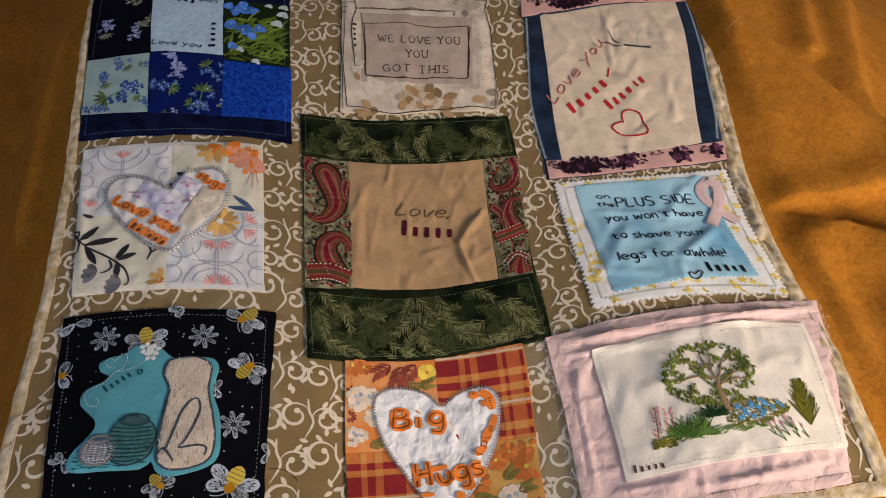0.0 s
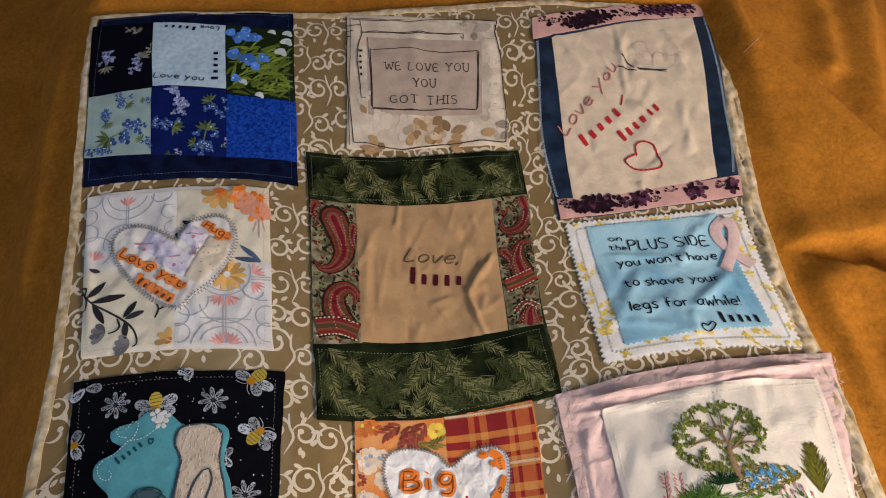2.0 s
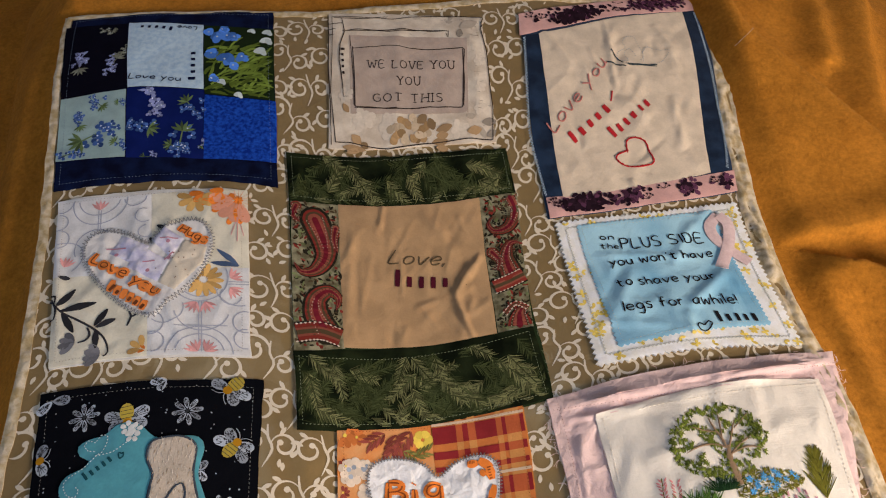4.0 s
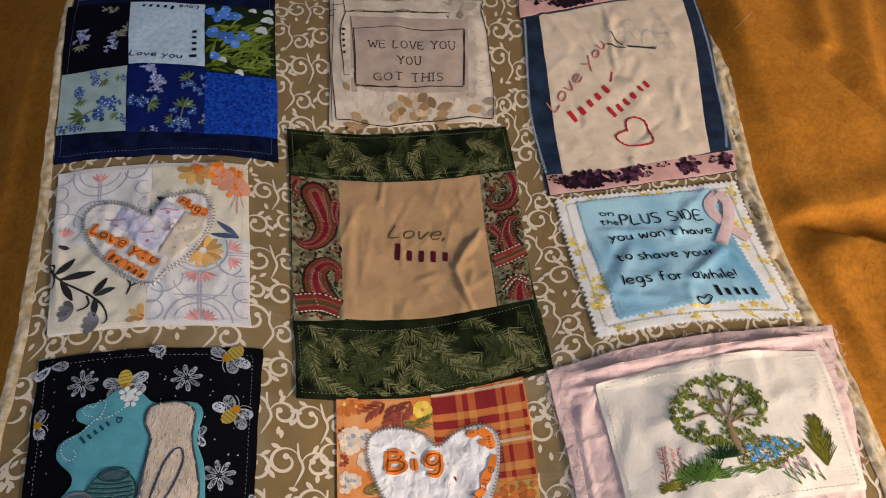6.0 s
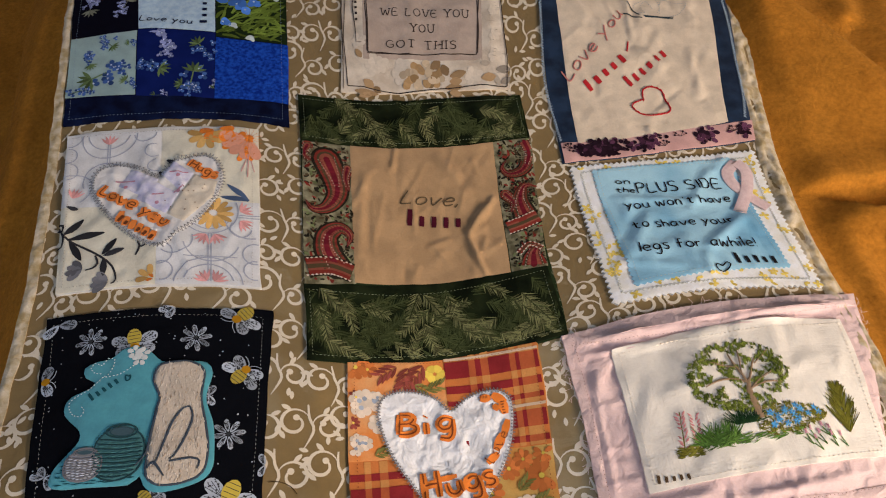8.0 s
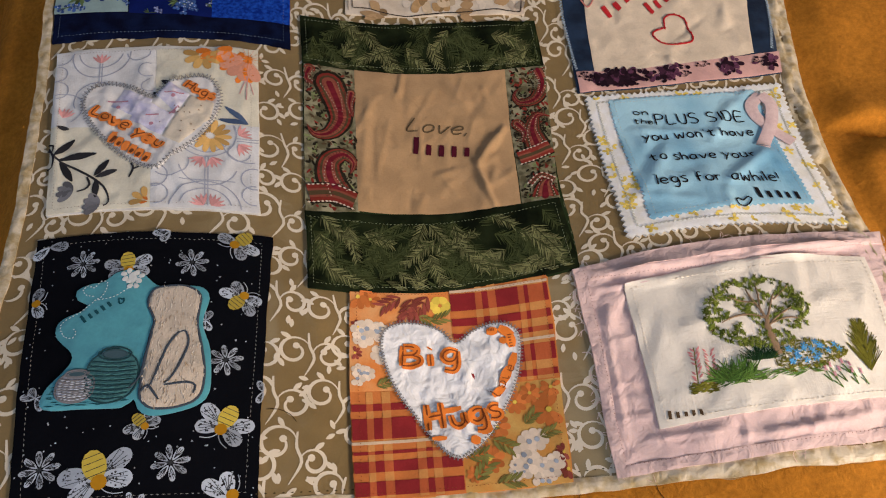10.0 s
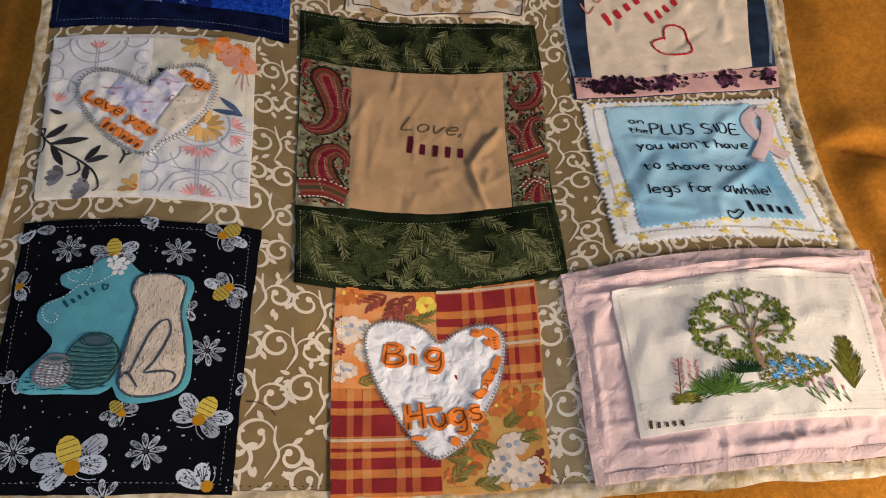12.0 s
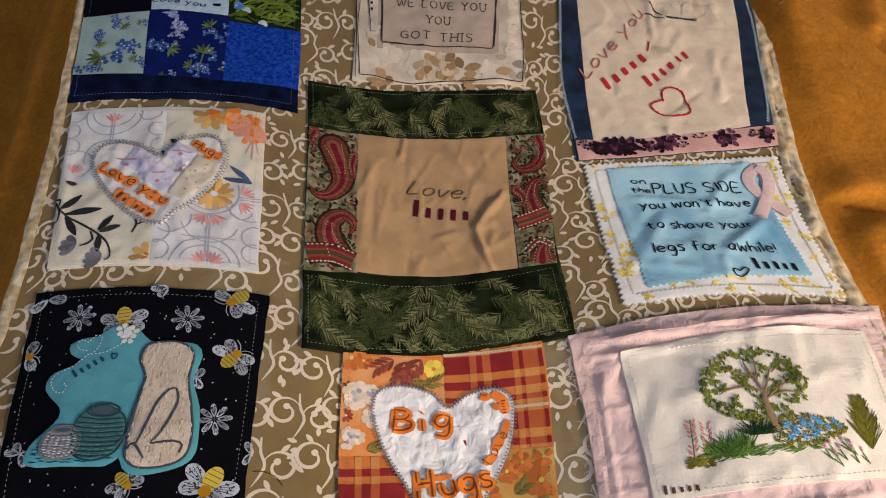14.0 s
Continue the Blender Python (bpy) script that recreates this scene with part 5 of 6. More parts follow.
write(word, "Love,", (-18.1, 27.9), (33.6, 23.8), 13.0, PATCH + 0.75, 1.4, 0.4, slant=0.3)
part("embroidery", word, plain("umber thread", (0.11, 0.075, 0.04), 0.5, spread=0.3), cb, "brown machine embroidered word")
part("embroidery", bar(Draw(), (-16.7, 11.3), (37.5, 5.3), 11.0, PATCH + 0.9), plain("maroon thread", (0.07, 0.008, 0.018), 0.45, spread=0.35), cb, "maroon embroidered bar")
sg = Draw()
for quad in (C1, C2):
    sg.stitches(ring(inset(quad, 4.5)), PATCH + 0.85, 2.0, 0.9, 0.5)
part("stitching", sg, plain("sage thread", (0.24, 0.27, 0.17), 0.6), cb, "sage green stitches")
fray = Draw()
for k in range(60):
    x, y = at(B["c"], rng.choice((0.0, 1.0)) + rng.uniform(-0.003, 0.003), rng.random())
    a = rng.uniform(0, math.tau)
    fray.stroke(spline([(x, y), (x + 2 * math.cos(a), y + 2 * math.sin(a)), (x + 5 * math.cos(a + 0.5), y + 5 * math.sin(a + 0.5))], 1.5), 0.3, BLOCK - 0.3)
part("fringe", fray, plain("fray thread", (0.2, 0.2, 0.13)), cb, "frayed threads", kind="stuff")

# ---- blue handwritten block with pinked edges ----
def pinked(quad, tooth=4.4, depth=1.5):
    out = []
    for a, b in zip(quad, quad[1:] + quad[:1]):
        n = max(2, int(math.hypot(b[0] - a[0], b[1] - a[1]) / tooth))
        nx, ny = (b[1] - a[1]), -(b[0] - a[0])
        r = math.hypot(nx, ny)
        for k in range(n):
            for t, s in ((k / n, -1), ((k + 0.5) / n, 1)):
                x, y = lerp(a, b, t)
                x, y = x + 0.8 * noise.noise((x / 17, y / 17, 3)), y + 0.8 * noise.noise((x / 17, y / 17, 6))
                out.append((x - s * depth * nx / r * 0.5, y - s * depth * ny / r * 0.5))
    return out


under = cloth("daisy cotton", (0.74, 0.75, 0.77), blotch=(0.68, 0.67, 0.62), blotch_size=110)
mr = part("block", Draw().poly(pinked(B["mr"], 5.0, 2.6), BLOCK + 0.3, 3.5, 2.2), under, quilt, "pale blue handwritten block with pinked edges")
yel = Draw()
inner_q = [(161, 45), (292, 45), (288, -86), (159, -90)]
for k in range(240):
    x, y = at(B["mr"], rng.random(), rng.random())
    if inside(x, y, inset(B["mr"], 3)) and not inside(x, y, inner_q):
        a = rng.uniform(0, 6)
        for s in range(rng.choice((2, 4))):
            yel.petal(x, y, a + s * 1.4, rng.uniform(3.2, 5.5), 2.8, BLOCK + 0.5 + 0.01 * s, 0.4)
part("flower_print", yel, plain("yellow daisy", (0.68, 0.52, 0.12), island=0.25), mr, "scattered yellow flowers", kind="stuff")
sat = part("panel", Draw().poly(pinked(inner_q, 4.4, 1.8), SEWN, 2.6, 1.0), cloth("sky blotched cotton", (0.34, 0.58, 0.7), blotch=(0.14, 0.34, 0.5), blotch_size=13), mr, "sky blue panel with darker blue blotches")
ink = Draw()
K = SEWN + 0.65
for words, a, b, s in (
    ("on", (178.1, 25.1), (190.3, 23.4), 7.0), ("the", (175.8, 14.5), (191.5, 12.0), 6.4), ("PLUS SIDE", (194.4, 11.0), (270.6, 8.6), 12.0),
    ("you won't have", (177.6, -6.9), (272.3, -8.7), 9.5), ("to shave your", (176.1, -32.0), (261.4, -35.3), 9.5), ("legs for awhile!", (172.4, -58.8), (269.4, -64.0), 10.5),
):
    write(ink, words, a, b, s, K, 1.35 if s > 8 else 1.1, wobble=0.35)
ink.stroke(spline([(228, -84), (226, -81), (223, -83), (223, -87), (226, -90), (232, -87), (236, -82), (234, -80), (228, -84)], 1.5), 1.2, K)
bar(ink, (240.9, -77.6), (280.5, -78.7), 8.0, K)
motifs("lettering", [(ink, black_ink)], sat, "black felt pen handwriting", 1.0)
satin_pink = cloth("pink ribbon", (0.58, 0.42, 0.42), 0.5, sheen=0.2, blotch=(0.64, 0.49, 0.48), blotch_size=260)
for route, off, label in (
    ([(294, 37), (283, 27), (282, 14), (289, -1), (302, -19)], 1.0, "pink satin ribbon strand"),
    ([(294, 37), (299, 26), (295, 11), (286, -5), (273, -23)], 1.9, "pink satin ribbon strand crossing over"),
):
    strand = Draw().stroke(spline(route, 2), 10.5, SEWN + off, 0.9)
    strand.wall([k for k in range(0, len(strand.v), 3)] + [k for k in range(len(strand.v) - 1, 0, -3)], 0.9)
    part("ribbon", strand, satin_pink, mr, label)
ws = Draw()
ws.stitches(ring(inset(inner_q, 4)), SEWN + 0.15, 1.6, 1.3, 0.5)
for d in (8.0,):
    ws.zigzag(ring(inset(B["mr"], d)), BLOCK + 0.6, 2.0, 1.6, 0.45)
part("stitching", ws, plain("pale thread", (0.5, 0.5, 0.42), 0.6), mr, "pale zigzag and running stitches")

# ---- black bee block ----
bl = block("bl", (0.0035, 0.004, 0.006), "black block printed with bees and white flowers", sheen=0.0, spread=0.1, spec=0.02)
Q = inset(B["bl"], 1.5)
silver, amberb, gold, line = Draw(), Draw(), Draw(), Draw()
TEAL = spline([(-245, -210), (-244, -201), (-238, -192), (-233, -184), (-234, -178), (-239, -173), (-245, -167), (-247, -160), (-244, -154), (-233, -149), (-231, -145), (-238, -141), (-240, -134), (-233, -130), (-224, -128), (-218, -122), (-209, -120), (-201, -123), (-195, -129), (-189, -132), (-175, -131), (-164, -132), (-160, -139), (-162, -151), (-162, -160), (-157, -174), (-155, -189), (-155, -204), (-161, -212), (-175, -217), (-186, -218), (-192, -214), (-195, -208), (-201, -213), (-222, -213), (-238, -213)], 3, True)


def lacy(x, y, ang, length, w, off):
    """A wing or petal drawn in fine white lines."""
    if not inside(x + length * 0.8 * math.cos(ang), y + length * 0.8 * math.sin(ang), Q):
        return
    silver.petal(x, y, ang, length, w, off, 0.45)
    for k in range(4):
        t = (k - 1.5) * 0.16
        line.stroke([(x + length * 0.15 * math.cos(ang), y + length * 0.15 * math.sin(ang)), (x + length * 0.85 * math.cos(ang + t), y + length * 0.85 * math.sin(ang + t))], 0.35, off + 0.12)
    for k in range(18 if length > 10 else 5):
        r, t = rng.uniform(0.25, 0.88) * length, rng.uniform(-0.33, 0.33) * w / length * 2
        line.disc(x + r * math.cos(ang + t), y + r * math.sin(ang + t), rng.uniform(0.3, 0.75), off + 0.13, 5)


def bee(x, y, ang, s, body=True):
    """A bee: ang is the way its head points; two wings a side, a striped body, feelers."""
    off = PRINT - 0.4
    for side in (-1, 1):
        lacy(x, y, ang + math.pi + side * 1.15, s * 1.0, s * 0.52, off)
        lacy(x, y, ang + side * 1.15, s * 0.85, s * 0.5, off + 0.03)
    if body and inside(x, y, Q):
        tx, ty = x - s * 0.35 * math.cos(ang), y - s * 0.35 * math.sin(ang)
        if inside(tx, ty, Q):
            amberb.disc(tx, ty, s * 0.42, off + 0.2, 12, s * 0.3, ang)
            for k in range(4):
                u = (k - 1.5) * 0.17 * s
                cx, cy = tx + u * math.cos(ang), ty + u * math.sin(ang)
                line.stroke([(cx - s * 0.24 * math.sin(ang), cy + s * 0.24 * math.cos(ang)), (cx + s * 0.24 * math.sin(ang), cy - s * 0.24 * math.cos(ang))], 0.4, off + 0.3)
        gold.disc(x + s * 0.12 * math.cos(ang), y + s * 0.12 * math.sin(ang), s * 0.2, off + 0.28, 10)
        for side in (-1, 1):
            p = [(x + s * (0.25 + 0.17 * k) * math.cos(ang + side * 0.22 * k), y + s * (0.25 + 0.17 * k) * math.sin(ang + side * 0.22 * k)) for k in range(4)]
            if all(inside(a, b, Q) for a, b in p):
                silver.stroke(spline(p, 1), 0.5, off + 0.1)


for (x, y), a, s, full in (
    ((-207.3, -251.9), -1.2, 21, True), ((-145.5, -224.5), -2.0, 18, True), ((-140.3, -136.7), 0.9, 15, True), ((-211.1, -118.2), -1.4, 16, True), ((-146.0, -95.6), -2.4, 16, True), ((-265.1, -98.3), -1.2, 15, False), ((-265.8, -141.1), 0.2, 14, True), ((-188.6, -89.7), -1.0, 11, False), ((-187.8, -223.2), -0.8, 11, True), ((-139.2, -265.3), 0.6, 17, True), ((-248.5, -204.9), 1.0, 9, False), ((-161.1, -155.3), 0.0, 9, False), ((-124.1, -202.4), 0.0, 8, False), ((-264.8, -183.2), 0.0, 10, False), ((-121.4, -243.5), 0.0, 8, False),
):
    bee(x, y, a, s, full)
for (x, y) in ((-240.2, -113.8), (-172.8, -112.9), (-147.2, -181.9), (-171.1, -245.4), (-238.2, -245.6), (-188.8, -270.4)):
    for k in range(8):
        lacy(x + 1.5 * math.cos(k * math.tau / 8 + 0.2), y + 1.5 * math.sin(k * math.tau / 8 + 0.2), k * math.tau / 8 + 0.2, 9, 3.5, PRINT - 0.4 + 0.01 * k)
    gold_r = [(x + 1.4 * math.cos(k), y + 1.4 * math.sin(k)) for k in range(6)]
    line.poly(gold_r, PRINT)
specks = Draw()
for k in range(170):
    x, y = at(Q, rng.random(), rng.random())
    if not inside(x, y, TEAL):
        specks.disc(x, y, rng.uniform(0.35, 0.6), PRINT - 0.2, 6)
motifs("bee_print", [(silver, plain("lace white print", (0.34, 0.38, 0.44), island=0.35)), (amberb, plain("bee yellow", (0.42, 0.32, 0.05), island=0.3)), (gold, plain("bee gold", (0.42, 0.2, 0.012), island=0.2)), (line, plain("print black", (0.03, 0.032, 0.036)))], bl, "printed bee or daisy with lacy white parts", 0.0)
part("dot_print", specks, plain("lace white print", (0.34, 0.38, 0.44), island=0.35), bl, "tiny white dots", kind="stuff")
part("stitching", Draw().stitches(ring(inset(B["bl"], 6)), BLOCK + 0.3, 2.0, 1.0, 0.36), plain("grey white thread", (0.32, 0.32, 0.31), 0.6), bl, "white running stitches")
felt = cloth("teal felt", (0.085, 0.33, 0.39), 0.85, blotch=(0.07, 0.27, 0.33), weave=900)
patch = part("applique", Draw().poly(TEAL, SEWN, 3, 1.3), felt, bl, "teal felt applique with pots and a plain cream shape")
FIG = spline([(-195, -145), (-193, -135), (-184, -132), (-173, -132), (-165, -138), (-165, -150), (-165, -159), (-161, -175), (-158, -192), (-160, -207), (-170, -213), (-184, -214), (-191, -208), (-192, -198), (-192, -183), (-191, -166), (-190, -157)], 3, True)
part("shape", Draw().poly(FIG, SEWN + 0.9, 3, 0.9), cloth("cream chenille", (0.6, 0.51, 0.41), 0.95, 0.18, 1300, 0.6, sheen=0.1), patch, "plain cream chenille shape")
nap, nap_dark = Draw(), Draw()
for k in range(420):
    x, y = at([(-206, -134), (-165, -130), (-155, -213), (-192, -215)], rng.random(), rng.random())
    if inside(x, y, FIG):
        (nap_dark if k % 3 == 0 else nap).dash(x, y, math.pi / 2 + rng.uniform(-0.5, 0.5), rng.uniform(2.2, 4.0), 0.7, SEWN + 1.15, 0.3)
part("nap", nap, plain("cream floss", (0.62, 0.55, 0.46), 0.6, island=0.15), patch, "short cream stitches", kind="stuff")
part("nap", nap_dark, plain("tan floss", (0.45, 0.35, 0.25), 0.6, island=0.3), patch, "short tan stitches", kind="stuff")
part("outline", Draw().stroke(FIG + FIG[:1], 1.5, SEWN + 0.8, 0.5), plain("slate cord", (0.05, 0.065, 0.085), 0.7), patch, "slate corded outline")
cord = Draw()
for pts in ([(-190, -165), (-192, -181), (-193, -194), (-198, -202)], [(-171, -164), (-175, -165), (-181, -176), (-186, -198), (-188, -202)], [(-171, -164), (-169, -173), (-175, -193), (-179, -199)], [(-179, -200), (-167, -198), (-162, -200), (-163, -205)], [(-191, -204), (-188, -200), (-181, -209)]):
    cord.stroke(spline(pts, 2), 1.5, SEWN + 1.3, 0.5, (0.7, 0.5))
motifs("cord", [(cord, plain("slate cord", (0.05, 0.065, 0.085), 0.7))], patch, "slate corded line", -1.0)


def pot(cx, cy, rx, ry, colour, dark, pale, name):
    body = [(cx + rx * math.cos(k * math.tau / 28), cy + ry * (abs(math.sin(k * math.tau / 28)) ** 0.75) * (1 if k < 14 else -1)) for k in range(28)]
    p = part("pot", Draw().poly(body, SEWN + 0.7, 3, 0.6), plain(name, colour, spread=0.35), patch, name + " embroidered pot")
    rows = Draw()
    k = -0.8
    while k < 0.62:
        w = rx * math.sqrt(max(0, 1 - k * k)) * 0.95
        pts = [(cx - w + 2 * w * j / 9, cy + ry * k - 1.2 * (1 - (2 * j / 9 - 1) ** 2) + rng.uniform(-0.25, 0.25)) for j in range(10)]
        rows.stroke(pts, 0.75, SEWN + 1.3, 0.3)
        k += 0.17
    for e, y, rr in ((0.62, ry * 0.86, 0.26), (0.45, ry * 0.84, 0.17)):
        rows.stroke([(cx + rx * e * math.cos(j * math.tau / 20), cy + y + ry * rr * math.sin(j * math.tau / 20)) for j in range(21)], 1.0, SEWN + 1.05, 0.3)
    rows.stroke(body + body[:1], 1.0, SEWN + 0.8, 0.4)
    part("threadwork", rows, plain(name + " thread", dark, 0.6), p)
    weft = Draw()
    k = -0.72
    while k < 0.6:
        w = rx * math.sqrt(max(0, 1 - k * k)) * 0.9
        for j in range(6):
            x = cx - w + 2 * w * (j + 0.5) / 6
            weft.dash(x, cy + ry * k - 1.2 * (1 - ((x - cx) / w) ** 2) + rng.uniform(-0.3, 0.3), rng.uniform(-0.15, 0.15), w * 0.33, 0.9, SEWN + 1.35, 0.3)
        k += 0.17
    part("threadwork", weft, plain(name + " weft", pale, 0.6, island=0.3), p)
    mouth = Draw().disc(cx, cy + ry * 0.85, rx * 0.5, SEWN + 1.2, 16, ry * 0.2)
    part("mouth", mouth, plain(name + " mouth", (0.05, 0.09, 0.11)), p, "dark stitched mouth of the pot")


pot(*(-227.5, -200.0), 10.5, 9.5, (0.3, 0.31, 0.36), (0.05, 0.06, 0.08), (0.5, 0.52, 0.57), "grey")
pot(*(-208.6, -193.9), 14.5, 16.5, (0.06, 0.17, 0.18), (0.02, 0.055, 0.065), (0.07, 0.2, 0.2), "dark teal")
wl = Draw()
for pts in ([(-229, -139), (-233, -138), (-236, -134), (-234, -131), (-229, -133), (-228, -131), (-226, -128), (-222, -129), (-222, -135), (-224, -140), (-227, -142)], [(-227, -142), (-217, -140), (-209, -134)], [(-227, -142), (-234, -150), (-243, -156), (-244, -161), (-240, -167), (-235, -168), (-234, -164), (-237, -161)]):
    wl.stitches(spline(pts, 2), SEWN + 0.25, 1.5, 0.7, 0.9)
part("stitching", wl, plain("white stitch", (0.62, 0.72, 0.74)), patch, "white running stitch heart and swirl")
tk = Draw()
bar(tk, (-232.6, -157.4), (-216.3, -144.0), 4.2, SEWN + 0.3)
tk.stroke(spline([(-211, -142), (-213, -141), (-212, -145), (-210, -144), (-210, -141), (-211, -142)], 1), 0.9, SEWN + 0.3)
for k in range(60):
    x, y = lerp((-240.2, -208.4), (-198.6, -207.1), rng.random())
    tk.dash(x, y + rng.uniform(-4, 9), rng.uniform(-0.1, 0.1), 5, 0.6, SEWN + 0.3)
motifs("embroidery", [(tk, plain("deep teal thread", (0.012, 0.07, 0.09)))], patch, "deep teal stitched lines", 1.0)
bb = Draw()
for (x, y), r in (((-209.7, -124.2), 5), ((-204.8, -125.6), 5), ((-206.0, -129.6), 5)):
    blossom(bb, x, y, r, 5, SEWN + 0.4, None, 0.7, 0.3, 0.3)
motifs("flower", [(bb, plain("blossom white", (0.6, 0.62, 0.6), island=0.15))], patch, "small white embroidered blossom", -1.0)

# ---- autumn block with a white heart ----
bm_ = block("bm", (0.6, 0.24, 0.05), "orange autumn block of plaid and floral patches with a heart")
A1 = [(-70, -119), (5, -116), (3, -196), (-71, -200)]
A2 = [(5, -117), (79, -118), (75, -199), (3, -196)]
A3 = [(-71, -200), (3, -196), (1, -270), (-69, -271)]
A4 = [(3, -196), (75, -199), (70, -269), (1, -270)]
flo = cloth("peach floral cotton", (0.62, 0.33, 0.14), blotch=(0.6, 0.2, 0.05), blotch_size=40)
yfl = cloth("gold floral cotton", (0.54, 0.34, 0.1), blotch=(0.5, 0.21, 0.045), blotch_size=35)
pld = cloth("plaid ground", (0.54, 0.17, 0.045))
for quad, mat, label in ((A1, flo, "peach floral patch"), (A2, pld, "orange and red plaid patch"), (A3, pld, "orange and red plaid patch"), (A4, yfl, "gold floral patch")):
    part("patch", Draw().sheet(quad, PATCH, 4, 0.5, 0.6, 0.3), mat, bm_, label)


def strip_quad(d, quad, u0, u1, t0, t1, off):
    d.sheet(piece(quad, u0, t0, u1, t1), off, 4, 0.0, 0.0, 0.25)


def plaid(quad, ups, overs):
    """Bands across (overs) and down (ups); where two dark bands cross the red is deepest."""
    deep, mid, warm, cream = [Draw() for k in range(4)]
    for u0, u1 in ups:
        strip_quad(warm, quad, u0, u1, 0.01, 0.99, PRINT - 0.05)
    for t0, t1 in overs:
        strip_quad(mid, quad, 0.01, 0.99, t0, t1, PRINT + 0.03)
        for u0, u1 in zip([0.01] + [b for a, b in ups], [a for a, b in ups] + [0.99]):
            if u1 - u0 > 0.04:
                strip_quad(deep, quad, u0, u1, t0, t1, PRINT + 0.1)
    return deep, mid, warm, cream


for quad, ups, overs, white_at, deeps in (
    (A2, ((0.27, 0.34), (0.4, 0.48), (0.7, 0.76), (0.8, 0.95)), ((0.08, 0.26), (0.34, 0.42), (0.5, 0.55), (0.66, 0.82), (0.9, 0.96)), (0.04, 0.6), (0.0, 0.27)),
    (A3, ((0.14, 0.2), (0.28, 0.36), (0.58, 0.66), (0.72, 0.8)), ((0.13, 0.2), (0.27, 0.47), (0.58, 0.61), (0.67, 0.77), (0.85, 0.97)), (0.49,), (0.0, 0.3)),
):
    deep, mid, warm, cream = plaid(quad, ups, overs)
    for t in white_at:
        strip_quad(cream, quad, 0.005, 0.995, t, t + 0.028, PRINT + 0.16)
    part("plaid_print", warm, cloth("plaid amber", (0.56, 0.25, 0.075)), bm_, kind="stuff")
    part("plaid_print", mid, cloth("plaid orange", (0.44, 0.1, 0.035)), bm_, kind="stuff")
    part("plaid_print", deep, cloth("plaid red", (0.24, 0.022, 0.025), sheen=0.05), bm_, kind="stuff")
    part("plaid_print", cream, cloth("plaid cream", (0.62, 0.46, 0.32)), bm_, kind="stuff")
wfl, ofl, rust, olive, blu, yel = [Draw() for k in range(6)]
for quad, spots in (
    (A1, (((0.2, 0.55), 0.2, wfl), ((0.1, 0.8), 0.14, wfl), ((0.3, 0.45), 0.12, wfl), ((0.08, 0.1), 0.14, ofl), ((0.2, 0.12), 0.1, ofl), ((0.05, 0.65), 0.07, rust), ((0.08, 0.4), 0.08, rust))),
    (A4, (((0.62, 0.7), 0.2, wfl), ((0.8, 0.88), 0.16, wfl), ((0.5, 0.85), 0.1, wfl), ((0.86, 0.3), 0.17, ofl), ((0.55, 0.2), 0.12, ofl), ((0.35, 0.42), 0.13, ofl), ((0.25, 0.72), 0.14, ofl), ((0.7, 0.12), 0.1, ofl), ((0.9, 0.08), 0.1, ofl), ((0.95, 0.72), 0.08, rust), ((0.97, 0.88), 0.09, rust), ((0.1, 0.85), 0.08, ofl))),
):
    for (u, t), r, d in spots:
        for k in range(5 if d is wfl else 1):
            x, y = at(quad, u + (rng.uniform(-1, 1) * r * 0.6 if d is wfl else 0), t + (rng.uniform(-1, 1) * r * 0.7 if d is wfl else 0))
            s = r * 72 * (0.55 if d is wfl else 1)
            blossom(d, x, y, s, 6 if d is wfl else 9, PRINT + 0.02 * k, inset(quad, 1), 0.8 if d is wfl else 0.5, rng.random())
            if inside(x, y, quad):
                (blu if d is wfl else yel).disc(x, y, s * (0.24 if d is wfl else 0.16), PRINT + 0.25, 8)
for quad, u, t, a, s in ((A1, 0.78, 0.1, -2.2, 22), (A1, 0.62, 0.12, -1.9, 20), (A1, 0.5, 0.1, -2.6, 18), (A1, 0.68, 0.3, -0.5, 12), (A1, 0.8, 0.36, 0.3, 15), (A1, 0.25, 0.96, 0.4, 12), (A4, 0.08, 0.55, 0.6, 18), (A4, 0.3, 0.55, -0.5, 15), (A4, 0.1, 0.9, 0.8, 16), (A4, 0.3, 0.95, 0.1, 15), (A4, 0.62, 0.42, 0.7, 12), (A4, 0.75, 0.55, 0.3, 12), (A4, 0.05, 0.7, 0.2, 14)):
    x, y = at(quad, u, t)
    d = rust if quad is A1 and t < 0.2 else olive
    for k in range(4):
        px, py = x + s * 0.24 * k * math.cos(a), y + s * 0.24 * k * math.sin(a)
        for side in (-1, 1):
            b = a + side * 0.6
            if inside(px + s * 0.5 * math.cos(b), py + s * 0.5 * math.sin(b), quad):
                d.petal(px, py, b, s * 0.6, s * 0.15, PRINT + 0.28, 0.25)
blossom(yel, *at(A1, 0.9, 0.2), 8, 6, PRINT + 0.05, A1, 0.9)
part("flower_print", wfl, plain("print white flower", (0.64, 0.53, 0.42), island=0.2), bm_, "cream white flowers", kind="stuff")
part("flower_print", ofl, plain("print orange flower", (0.5, 0.15, 0.04), island=0.3), bm_, "orange flowers", kind="stuff")
part("leaf_print", rust, plain("print rust leaf", (0.24, 0.055, 0.04), island=0.35), bm_, "rust red leaves", kind="stuff")
part("leaf_print", olive, plain("print olive leaf", (0.17, 0.16, 0.045), island=0.35), bm_, "olive green leaves", kind="stuff")
part("flower_print", blu, plain("print blue eye", (0.3, 0.34, 0.4), island=0.2), bm_, kind="stuff")
